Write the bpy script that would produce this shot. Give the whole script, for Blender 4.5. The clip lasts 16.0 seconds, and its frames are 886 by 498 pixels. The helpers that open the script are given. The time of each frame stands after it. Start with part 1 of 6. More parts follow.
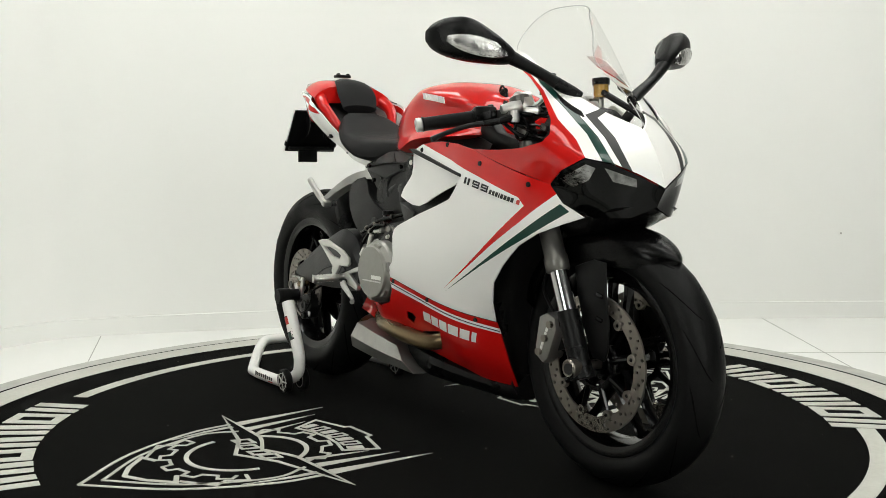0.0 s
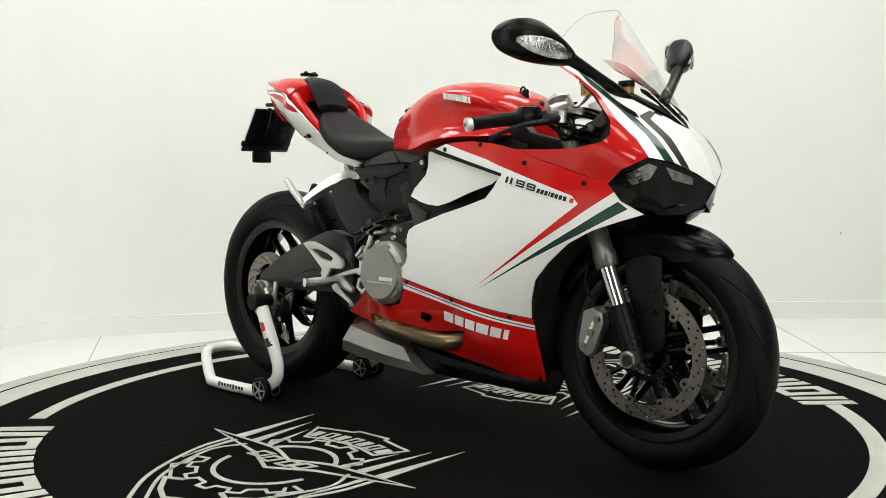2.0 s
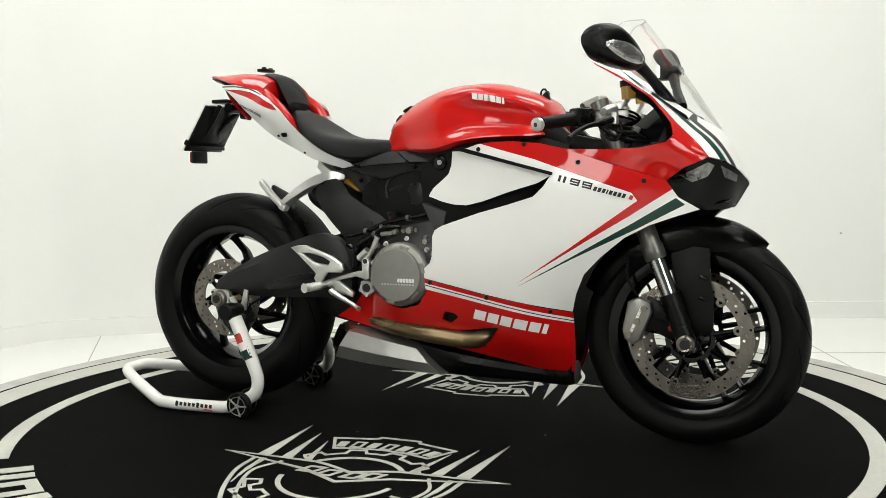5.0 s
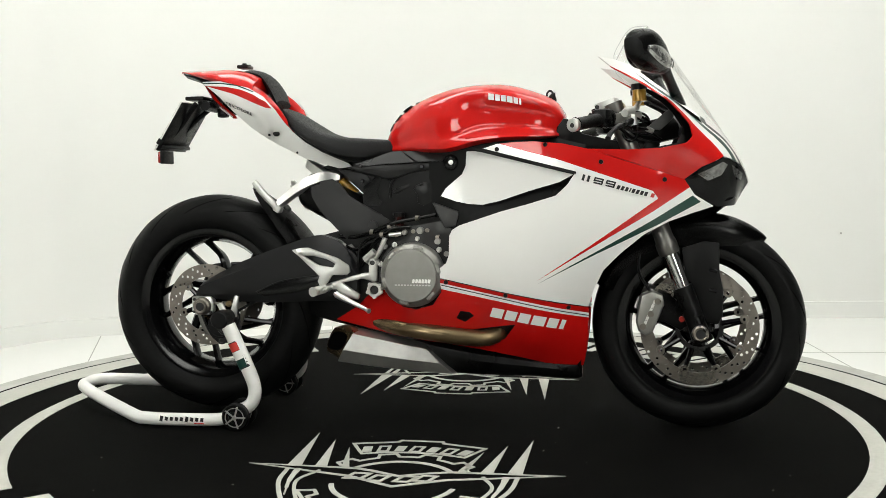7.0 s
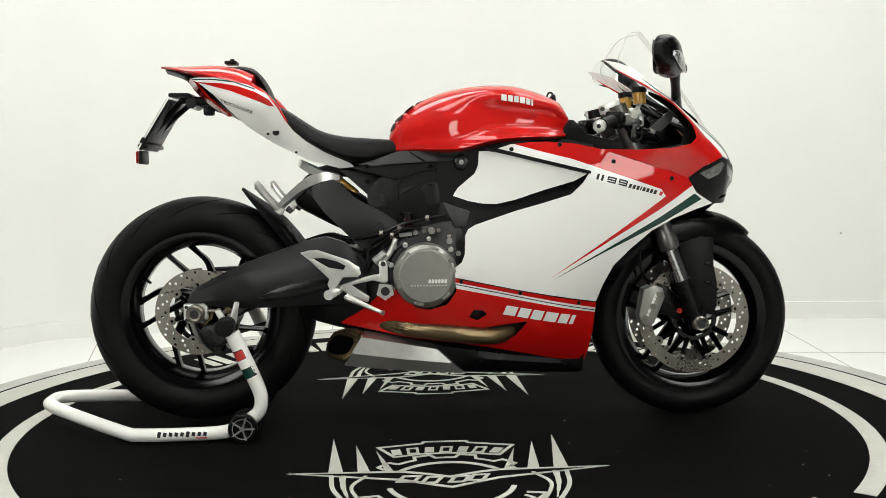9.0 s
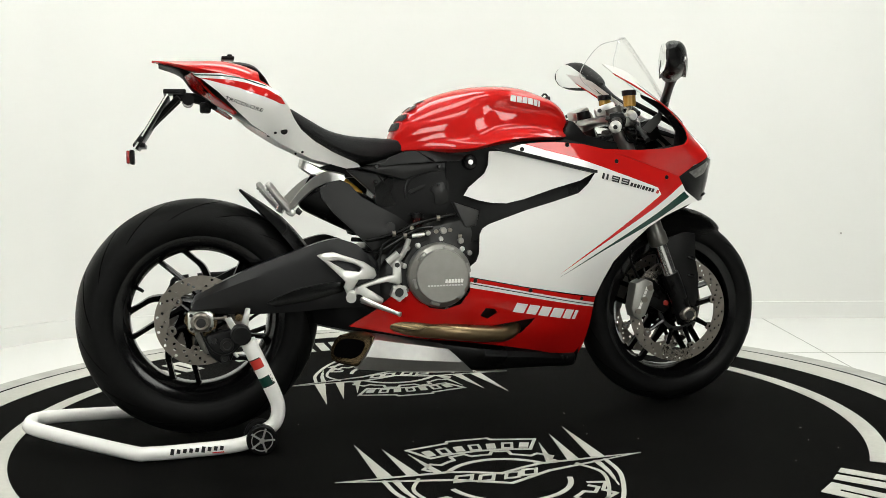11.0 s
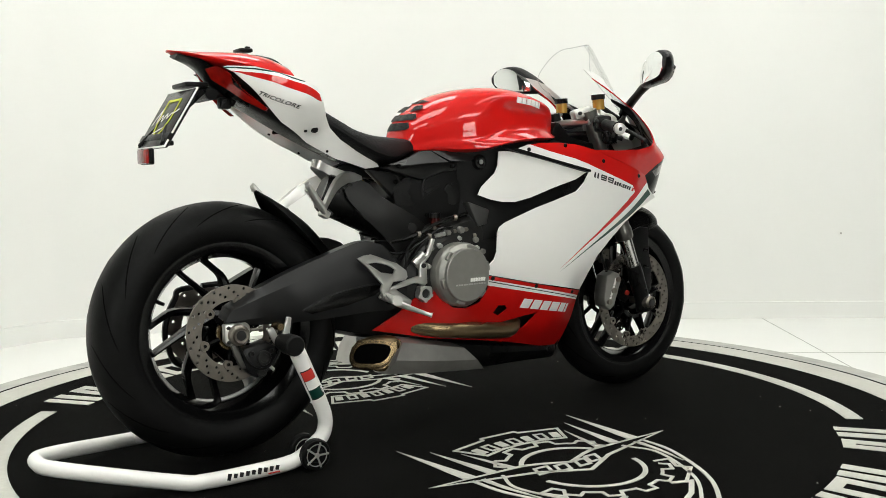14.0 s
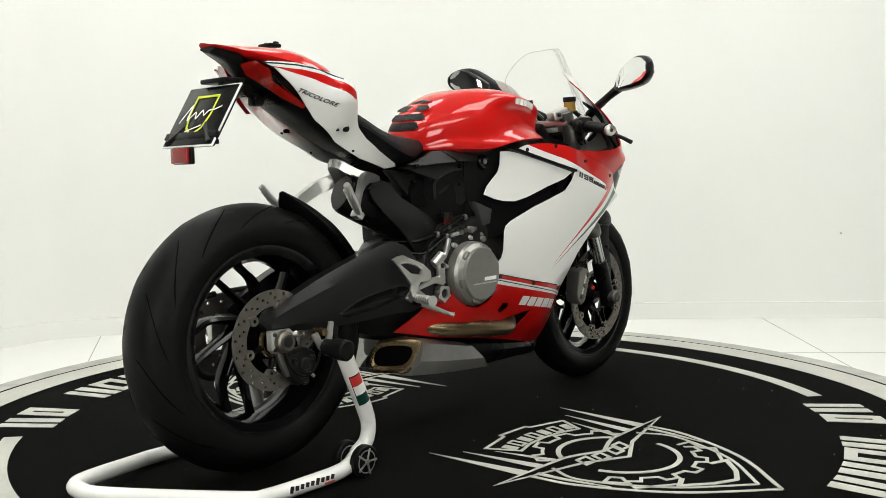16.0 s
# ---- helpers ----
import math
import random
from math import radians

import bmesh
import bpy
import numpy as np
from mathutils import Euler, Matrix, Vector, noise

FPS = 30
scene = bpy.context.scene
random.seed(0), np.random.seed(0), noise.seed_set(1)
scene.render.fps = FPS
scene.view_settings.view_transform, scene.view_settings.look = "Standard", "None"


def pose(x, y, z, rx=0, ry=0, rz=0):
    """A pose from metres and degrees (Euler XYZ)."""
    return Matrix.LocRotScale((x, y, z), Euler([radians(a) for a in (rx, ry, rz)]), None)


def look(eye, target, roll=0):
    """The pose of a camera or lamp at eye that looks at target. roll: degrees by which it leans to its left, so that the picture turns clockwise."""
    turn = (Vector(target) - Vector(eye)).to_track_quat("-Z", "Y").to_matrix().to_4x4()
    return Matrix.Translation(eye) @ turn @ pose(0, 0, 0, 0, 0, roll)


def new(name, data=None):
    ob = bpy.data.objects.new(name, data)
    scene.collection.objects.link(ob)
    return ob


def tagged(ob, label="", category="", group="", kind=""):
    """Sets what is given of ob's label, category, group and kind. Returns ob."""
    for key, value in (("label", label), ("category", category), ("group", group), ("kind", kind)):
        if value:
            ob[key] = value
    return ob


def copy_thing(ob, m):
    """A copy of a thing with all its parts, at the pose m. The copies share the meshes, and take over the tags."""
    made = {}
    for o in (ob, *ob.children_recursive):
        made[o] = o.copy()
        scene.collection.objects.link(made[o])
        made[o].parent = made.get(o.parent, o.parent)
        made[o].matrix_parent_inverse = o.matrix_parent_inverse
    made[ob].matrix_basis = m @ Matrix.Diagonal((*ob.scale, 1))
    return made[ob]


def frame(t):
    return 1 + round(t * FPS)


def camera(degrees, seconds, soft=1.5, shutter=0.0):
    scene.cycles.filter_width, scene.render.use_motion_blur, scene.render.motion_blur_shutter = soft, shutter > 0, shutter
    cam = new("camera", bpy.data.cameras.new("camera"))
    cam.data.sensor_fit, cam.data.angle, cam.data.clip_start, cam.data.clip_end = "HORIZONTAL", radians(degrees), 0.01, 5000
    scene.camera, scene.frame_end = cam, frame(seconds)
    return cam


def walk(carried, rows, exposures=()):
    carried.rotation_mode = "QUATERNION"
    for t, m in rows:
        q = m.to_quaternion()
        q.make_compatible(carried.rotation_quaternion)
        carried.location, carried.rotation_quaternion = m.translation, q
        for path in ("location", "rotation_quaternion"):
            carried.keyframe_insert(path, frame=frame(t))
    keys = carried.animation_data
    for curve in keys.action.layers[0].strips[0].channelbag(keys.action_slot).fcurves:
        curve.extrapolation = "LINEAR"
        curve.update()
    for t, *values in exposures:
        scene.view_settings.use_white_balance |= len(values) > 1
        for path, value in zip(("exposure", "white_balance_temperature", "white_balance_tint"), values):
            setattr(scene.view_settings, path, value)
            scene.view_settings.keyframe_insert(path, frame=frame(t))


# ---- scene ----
cam = camera(48.4, 16.0, soft=0.8)
EYE = look((0, -2.908, 0.769), (0.018, 0.08, 0.4955), -0.63)
walk(cam, [(0, EYE), (16, EYE)], [(0, -0.17), (1.5, -0.1), (3.5, 0.0), (16, 0.0)])

# turntable's angle, seconds and degrees
TURN = [(0, -55.14), (2, -42.34), (4, -29.25), (6.5, -13.21), (9, 2.54), (11.5, 18.53),
        (13, 28.4), (14.5, 38.63), (16, 48.51)]

# ---------------------------------------------------------------- world and lights
world = bpy.data.worlds.new("world")
scene.world = world
world.use_nodes = True
world.node_tree.nodes["Background"].inputs[0].default_value = (1.0, 0.98, 0.94, 1)
world.node_tree.nodes["Background"].inputs[1].default_value = 0.15
PANEL_GLOW = 7.7
SOFTBOX_GLOW = 8.5


# ---------------------------------------------------------------- materials
def material(name, color, rough=0.5, metal=0.0, coat=0.0, var=0.06, scale=30.0, bump=0.0, bump_scale=200.0,
             emit=0.0, trans=0.0, ior=1.45, wear=0.0, sheen=0.0, spec=0.5):
    m = bpy.data.materials.new(name)
    m.use_nodes = True
    nt = m.node_tree
    b = nt.nodes["Principled BSDF"]
    b.inputs["Roughness"].default_value = rough
    b.inputs["Metallic"].default_value = metal
    b.inputs["Coat Weight"].default_value = coat
    b.inputs["Coat Roughness"].default_value = 0.04
    b.inputs["IOR"].default_value = ior
    b.inputs["Transmission Weight"].default_value = trans
    b.inputs["Specular IOR Level"].default_value = spec
    if sheen:
        b.inputs["Sheen Weight"].default_value = sheen
    co = nt.nodes.new("ShaderNodeTexCoord")
    n1 = nt.nodes.new("ShaderNodeTexNoise")
    n1.inputs["Scale"].default_value = scale
    n1.inputs["Detail"].default_value = 5
    nt.links.new(co.outputs["Object"], n1.inputs["Vector"])
    n2 = nt.nodes.new("ShaderNodeTexNoise")
    n2.inputs["Scale"].default_value = scale * 0.12
    n2.inputs["Detail"].default_value = 3
    nt.links.new(co.outputs["Object"], n2.inputs["Vector"])
    add = nt.nodes.new("ShaderNodeMath")
    add.operation = "ADD"
    nt.links.new(n1.outputs["Fac"], add.inputs[0])
    nt.links.new(n2.outputs["Fac"], add.inputs[1])
    ramp = nt.nodes.new("ShaderNodeMapRange")
    ramp.inputs["From Min"].default_value = 0.6
    ramp.inputs["From Max"].default_value = 1.4
    ramp.inputs["To Min"].default_value = 1 - var
    ramp.inputs["To Max"].default_value = 1 + var
    nt.links.new(add.outputs[0], ramp.inputs["Value"])
    mul = nt.nodes.new("ShaderNodeVectorMath")
    mul.operation = "SCALE"
    mul.inputs[0].default_value = color[:3]
    nt.links.new(ramp.outputs[0], mul.inputs["Scale"])
    nt.links.new(mul.outputs[0], b.inputs["Base Color"])
    if wear:
        rr = nt.nodes.new("ShaderNodeMapRange")
        rr.inputs["From Min"].default_value = 0.35
        rr.inputs["From Max"].default_value = 0.65
        rr.inputs["To Min"].default_value = max(0.02, rough - wear)
        rr.inputs["To Max"].default_value = min(1.0, rough + wear)
        nt.links.new(n2.outputs["Fac"], rr.inputs["Value"])
        nt.links.new(rr.outputs[0], b.inputs["Roughness"])
    if bump:
        nb = nt.nodes.new("ShaderNodeTexNoise")
        nb.inputs["Scale"].default_value = bump_scale
        nb.inputs["Detail"].default_value = 4
        nt.links.new(co.outputs["Object"], nb.inputs["Vector"])
        bp = nt.nodes.new("ShaderNodeBump")
        bp.inputs["Strength"].default_value = bump
        bp.inputs["Distance"].default_value = 0.002
        nt.links.new(nb.outputs["Fac"], bp.inputs["Height"])
        nt.links.new(bp.outputs[0], b.inputs["Normal"])
    if emit:
        b.inputs["Emission Color"].default_value = (*color[:3], 1)
        b.inputs["Emission Strength"].default_value = emit
    return m


RED = material("red_lacquer", (0.52, 0.006, 0.0045), 0.45, 0.0, 0.78, 0.04, 8, spec=0.1)
WHITE = material("pearl_white_lacquer", (0.80, 0.79, 0.765), 0.35, 0.0, 0.7, 0.02, 8, spec=0.3)
GREEN = material("green_stripe_paint", (0.002, 0.034, 0.024), 0.3, 0.0, 0.4, 0.05, 20, spec=0.3)
BLACK_PAINT = material("black_gloss_paint", (0.002, 0.002, 0.002), 0.25, 0.0, 0.0, 0.2, 20, spec=0.3)
BLACK = material("black_plastic", (0.0035, 0.0035, 0.0035), 0.36, 0.0, 0.0, 0.3, 60, 0.2, 900, wear=0.12, spec=0.18)
DARK = material("dark_engine_metal", (0.028, 0.028, 0.0275), 0.4, 0.6, 0.0, 0.3, 40, 0.2, 300, wear=0.1)
ARM = material("satin_black_swingarm_paint", (0.008, 0.008, 0.0085), 0.38, 0.0, 0.0, 0.15, 40, 0.1, 700, spec=0.32)
WEDGE = material("dark_grey_plastic", (0.035, 0.035, 0.034), 0.5, 0.0, 0.0, 0.15, 40, 0.2, 900)
REFLECT = material("lamp_reflector", (0.13, 0.13, 0.128), 0.06, 1.0, 0.6, 0.9, 70, 0.9, 45)
MOSAIC = material("faceted_clear_lens", (0.38, 0.38, 0.37), 0.12, 0.85, 0.3, 0.9, 420, 1.0, 130)
GROOVE = material("tread_groove_black", (0.0008, 0.0008, 0.0008), 0.9, spec=0.05)
COVER = material("moulded_black_cover", (0.0055, 0.0055, 0.0054), 0.32, 0.0, 0.0, 0.2, 50, 0.15, 900, wear=0.08, spec=0.32)
RUBBER = material("tyre_rubber", (0.0042, 0.0042, 0.0042), 0.45, 0.0, 0.0, 0.4, 50, 0.3, 400, wear=0.14, spec=0.12)
SEATM = material("seat_vinyl", (0.006, 0.006, 0.0064), 0.48, 0.0, 0.0, 0.15, 40, 0.5, 1200, spec=0.18)
RIM = material("gloss_black_alloy", (0.002, 0.002, 0.0022), 0.14, 0.0, 0.0, 0.15, 30, spec=0.28)
GREY = material("grey_engine_cover", (0.26, 0.254, 0.236), 0.36, 0.65, 0.0, 0.08, 60, 0.15, 900, wear=0.06)
ALU = material("brushed_aluminium", (0.40, 0.395, 0.375), 0.42, 0.85, 0.0, 0.1, 40, 0.2, 500, wear=0.08)
SILVER = material("silver_cast_alloy", (0.60, 0.595, 0.57), 0.3, 0.85, 0.0, 0.08, 50, 0.15, 500)
CHROME = material("chrome_tube", (0.55, 0.55, 0.55), 0.16, 1.0, 0.0, 0.03, 20)
TITAN = material("titanium_fork_tube", (0.14, 0.136, 0.126), 0.35, 0.8, 0.0, 0.1, 60, 0.1, 600)
STEEL = material("brake_disc_steel", (0.215, 0.195, 0.17), 0.36, 0.9, 0.0, 0.15, 60, 0.2, 500, wear=0.1)
BRASS = material("heat_tinted_exhaust", (0.18, 0.13, 0.07), 0.3, 0.85, 0.0, 0.35, 14, 0.1, 300, wear=0.1)
GOLD = material("gold_fluid", (0.36, 0.20, 0.03), 0.25, 0.2, 0.3, 0.1, 30)
def sheet_glass(name, tint, ior):
    """A thin clear sheet: see-through, with gloss that grows at grazing angles."""
    m = bpy.data.materials.new(name)
    m.use_nodes = True
    nt = m.node_tree
    nt.nodes.clear()
    out, mix, tr, gl, fr = (nt.nodes.new(k) for k in ("ShaderNodeOutputMaterial", "ShaderNodeMixShader", "ShaderNodeBsdfTransparent", "ShaderNodeBsdfGlossy", "ShaderNodeFresnel"))
    tr.inputs["Color"].default_value = (*tint, 1)
    gl.inputs["Roughness"].default_value = 0.03
    fr.inputs["IOR"].default_value = ior
    half = nt.nodes.new("ShaderNodeMath")
    half.operation = "MULTIPLY"
    half.inputs[1].default_value = 0.32
    nt.links.new(fr.outputs[0], half.inputs[0])
    nt.links.new(half.outputs[0], mix.inputs[0])
    nt.links.new(tr.outputs[0], mix.inputs[1])
    nt.links.new(gl.outputs[0], mix.inputs[2])
    nt.links.new(mix.outputs[0], out.inputs[0])
    return m


SCREEN = sheet_glass("clear_screen", (0.985, 0.985, 0.98), 1.25)
LENS = material("clear_lens", (0.85, 0.85, 0.84), 0.1, 0.0, 0.0, 0.03, 60, trans=0.35, ior=1.4)
SMOKE = material("dark_headlamp_cover", (0.0010, 0.0010, 0.0010), 0.03, 0.0, 0.0, 0.1, 20, spec=0.16)
REDLENS = material("red_lens", (0.22, 0.005, 0.003), 0.12, 0.0, 0.5, 0.35, 60, 0.4, 120, spec=0.5)
POT = material("dark_red_fluid_pot", (0.035, 0.004, 0.003), 0.2, 0.0, 0.3, 0.2, 60, spec=0.4)
MIRROR = material("mirror_glass", (0.85, 0.87, 0.86), 0.02, 1.0, 0.0, 0.0, 5)
STANDW = material("white_powder_coat", (0.80, 0.79, 0.76), 0.3, 0.0, 0.4, 0.04, 20, 0.1, 400)
YELLOW = material("yellow_print", (0.55, 0.60, 0.03), 0.5)
INK = material("black_print", (0.01, 0.01, 0.01), 0.45)
REDINK = material("red_print", (0.5, 0.03, 0.02), 0.4)
CARPET = material("black_carpet", (0.0025, 0.0025, 0.0022), 0.95, 0.0, 0.0, 0.5, 60, 0.9, 700, spec=0.05)
PRINT = material("off_white_carpet_print", (0.49, 0.487, 0.442), 0.9, 0.0, 0.0, 0.08, 70, 0.6, 700)
RIMEDGE = material("worn_metal_edging", (0.42, 0.42, 0.39), 0.45, 0.3, 0.0, 0.35, 12, 0.2, 200)
DIM = material("unseen_wall_dark", (0.07, 0.07, 0.072), 0.9, 0.0, 0.0, 0.05, 4, 0.1, 60)
CEIL = material("grey_ceiling_paint", (0.30, 0.30, 0.29), 0.9, 0.0, 0.0, 0.03, 4, 0.1, 60)
WALL = material("white_wall_paint", (0.80, 0.80, 0.775), 0.85, 0.0, 0.0, 0.012, 3, 0.08, 60)
FLOORM = material("white_gloss_tile", (0.78, 0.78, 0.755), 0.3, 0.0, 0.0, 0.02, 3, 0.03, 60)
SOFT = material("softbox_cloth", (0.98, 0.992, 0.94), 0.5, 0, 0, 0.0, 5, emit=SOFTBOX_GLOW)
GLOW = material("light_panel", (0.98, 0.992, 0.94), 0.5, 0, 0, 0.0, 5, emit=PANEL_GLOW)


# ---------------------------------------------------------------- mesh tools
def part(name, bm, mat, parent=None, label="", smooth=True, sharp=0.6):
    me = bpy.data.meshes.new(name)
    bmesh.ops.recalc_face_normals(bm, faces=bm.faces)
    bm.to_mesh(me)
    bm.free()
    for m in (mat if isinstance(mat, (list, tuple)) else [mat]):
        me.materials.append(m)
    if smooth:
        me.shade_smooth()
        me.set_sharp_from_angle(angle=sharp)
    ob = new(name, me)
    if parent:
        ob.parent = parent
    if label:
        tagged(ob, label)
    return ob


def faces_bm(verts, faces, mats=None):
    bm = bmesh.new()
    vs = [bm.verts.new(v) for v in verts]
    for i, f in enumerate(faces):
        try:
            fc = bm.faces.new([vs[k] for k in f])
            if mats:
                fc.material_index = mats[i]
        except ValueError:
            pass
    return bm


def smooth_line(pts, n=6, closed=False):
    """Catmull-Rom through the points."""
    p = [np.array(q, float) for q in pts]
    k = len(p)
    out = []
    segs = k if closed else k - 1
    for i in range(segs):
        if closed:
            a, b, c, d = p[i - 1], p[i], p[(i + 1) % k], p[(i + 2) % k]
        else:
            b, c = p[i], p[i + 1]
            a = p[i - 1] if i else 2 * b - c
            d = p[i + 2] if i + 2 < k else 2 * c - b
        for j in range(n):
            t = j / n
            out.append(0.5 * (2 * b + (c - a) * t + (2 * a - 5 * b + 4 * c - d) * t * t + (3 * b - a - 3 * c + d) * t ** 3))
    if not closed:
        out.append(p[-1])
    return out


def tube(pts, r, seg=12, n=6, smooth=True, caps=True):
    """A round bar along points; r is one radius or one for each point."""
    rs = [r] * len(pts) if not isinstance(r, (list, tuple)) else list(r)
    if smooth and len(pts) > 2:
        q = smooth_line([(*p, s) for p, s in zip(pts, rs)], n)
        line, rad = [Vector(a[:3]) for a in q], [float(a[3]) for a in q]
    else:
        line, rad = [Vector(p) for p in pts], rs
    bm = bmesh.new()
    rings = []
    up = None
    for i, p in enumerate(line):
        d = (line[min(i + 1, len(line) - 1)] - line[max(i - 1, 0)]).normalized()
        if up is None:
            up = d.orthogonal().normalized()
        up = (up - d * up.dot(d)).normalized()
        side = d.cross(up)
        rings.append([bm.verts.new(p + rad[i] * (math.cos(2 * math.pi * k / seg) * up + math.sin(2 * math.pi * k / seg) * side))
                      for k in range(seg)])
    for a, b in zip(rings, rings[1:]):
        for k in range(seg):
            bm.faces.new((a[k], a[(k + 1) % seg], b[(k + 1) % seg], b[k]))
    if caps:
        bm.faces.new(rings[0][::-1])
        bm.faces.new(rings[-1])
    return bm


def loft(sections, n=4, m=4, closed=True, caps=True):
    """A skin over sections (lists of equally many points), smooth both ways."""
    rows = [smooth_line(s, m, closed) for s in sections]
    k = len(rows[0])
    cols = [smooth_line([r[i] for r in rows], n) for i in range(k)]
    nr = len(cols[0])
    bm = bmesh.new()
    v = [[bm.verts.new(cols[i][j]) for i in range(k)] for j in range(nr)]
    for j in range(nr - 1):
        for i in range(k if closed else k - 1):
            bm.faces.new((v[j][i], v[j][(i + 1) % k], v[j + 1][(i + 1) % k], v[j + 1][i]))
    if caps and closed:
        bm.faces.new(v[0][::-1])
        bm.faces.new(v[-1])
    return bm


def lathe(profile, seg=48, closed=False):
    """Turned about the y axis: profile of (radius, y)."""
    bm = bmesh.new()
    rings = []
    for r, y in profile:
        rings.append([bm.verts.new((r * math.cos(2 * math.pi * k / seg), y, r * math.sin(2 * math.pi * k / seg))) for k in range(seg)])
    pairs = list(zip(rings, rings[1:])) + ([(rings[-1], rings[0])] if closed else [])
    for a, b in pairs:
        for k in range(seg):
            bm.faces.new((a[k], a[(k + 1) % seg], b[(k + 1) % seg], b[k]))
    if not closed:
        for ring in (rings[0], rings[-1]):
            bm.faces.new(ring)
    return bm


def move(bm, m):
    bmesh.ops.transform(bm, matrix=m, verts=bm.verts)
    return bm


def mirrored(bm):
    b = bm.copy()
    bmesh.ops.scale(b, vec=(1, -1, 1), verts=b.verts)
    return b


def join(*bms):
    """One bmesh out of several pieces of the same part."""
    out = bmesh.new()
    for b in bms:
        me = bpy.data.meshes.new("piece")
        b.to_mesh(me)
        b.free()
        out.from_mesh(me)
        bpy.data.meshes.remove(me)
    return out


def rbox(x, y, z, sx, sy, sz, bevel=0.004, rot=None):
    bm = bmesh.new()
    bmesh.ops.create_cube(bm, size=1)
    bmesh.ops.scale(bm, vec=(sx, sy, sz), verts=bm.verts)
    if bevel:
        bmesh.ops.bevel(bm, geom=bm.edges[:], offset=bevel, segments=2, affect="EDGES", profile=0.5)
    if rot:
        bmesh.ops.transform(bm, matrix=pose(0, 0, 0, *rot), verts=bm.verts)
    bmesh.ops.translate(bm, vec=(x, y, z), verts=bm.verts)
    return bm


def slab(outline, y0, y1, bevel=0.003, holes=()):
    """A plate in the x-z plane between two depths, with bevelled rims and holes."""
    from mathutils import geometry
    loops = [list(outline)] + [list(h) for h in holes]
    pts, edges = [], []
    for lp in loops:
        s = len(pts)
        pts += [Vector(p) for p in lp]
        edges += [(s + i, s + (i + 1) % len(lp)) for i in range(len(lp))]
    vs, es, fs, *_ = geometry.delaunay_2d_cdt(pts, edges, [], 2, 1e-6)
    fs = [f for f in fs if not any(inside((sum(vs[i].x for i in f) / len(f), sum(vs[i].y for i in f) / len(f)), h) for h in holes)]
    fs = [f for f in fs if inside((sum(vs[i].x for i in f) / len(f), sum(vs[i].y for i in f) / len(f)), outline)]
    bm = bmesh.new()
    v = [bm.verts.new((p.x, y0, p.y)) for p in vs]
    for f in fs:
        bm.faces.new([v[i] for i in f])
    bmesh.ops.delete(bm, geom=[w for w in bm.verts if not w.link_faces], context="VERTS")
    ext = bmesh.ops.extrude_face_region(bm, geom=bm.faces[:])
    top = [g for g in ext["geom"] if isinstance(g, bmesh.types.BMVert)]
    for w in top:
        w.co.y = y1
    bmesh.ops.recalc_face_normals(bm, faces=bm.faces)
    if bevel:
        rim = [e for e in bm.edges if len(e.link_faces) == 2 and e.calc_face_angle() > 1.2]
        bmesh.ops.bevel(bm, geom=rim, offset=bevel, segments=2, affect="EDGES", profile=0.5)
    return bm


def inside(p, poly):
    x, y = p
    c = False
    j = len(poly) - 1
    for i in range(len(poly)):
        xi, yi, xj, yj = *poly[i][:2], *poly[j][:2]
        if (yi > y) != (yj > y) and x < (xj - xi) * (y - yi) / (yj - yi) + xi:
            c = not c
        j = i
    return c


class Surface:
    """A smooth surface d(u, w) through knots: u along the level way 'turn' degrees from +x, w up, d outwards to the right."""

    def __init__(self, knots, turn=0.0, soft=1e-4):
        a = radians(turn)
        self.e, self.n = np.array([math.cos(a), math.sin(a)]), np.array([math.sin(a), -math.cos(a)])
        k = np.array(knots, float)
        u, d, w = k[:, :2] @ self.e, k[:, :2] @ self.n, k[:, 2]
        self.q = np.stack([u, w], 1)
        r = np.linalg.norm(self.q[:, None] - self.q[None], axis=2)
        A = np.where(r > 0, r * r * np.log(r + 1e-12), 0) + soft * np.eye(len(k))
        P = np.concatenate([np.ones((len(k), 1)), self.q], 1)
        M = np.block([[A, P], [P.T, np.zeros((3, 3))]])
        self.c = np.linalg.solve(M, np.concatenate([d, np.zeros(3)]))

    def uw(self, p):
        return (p[0] * self.e[0] + p[1] * self.e[1], p[2])

    def at(self, u, w, lift=0.0):
        r = np.linalg.norm(self.q - (u, w), axis=1)
        d = np.where(r > 0, r * r * np.log(r + 1e-12), 0) @ self.c[:-3] + self.c[-3:] @ (1, u, w) + lift
        xy = u * self.e + d * self.n
        return Vector((xy[0], xy[1], w))


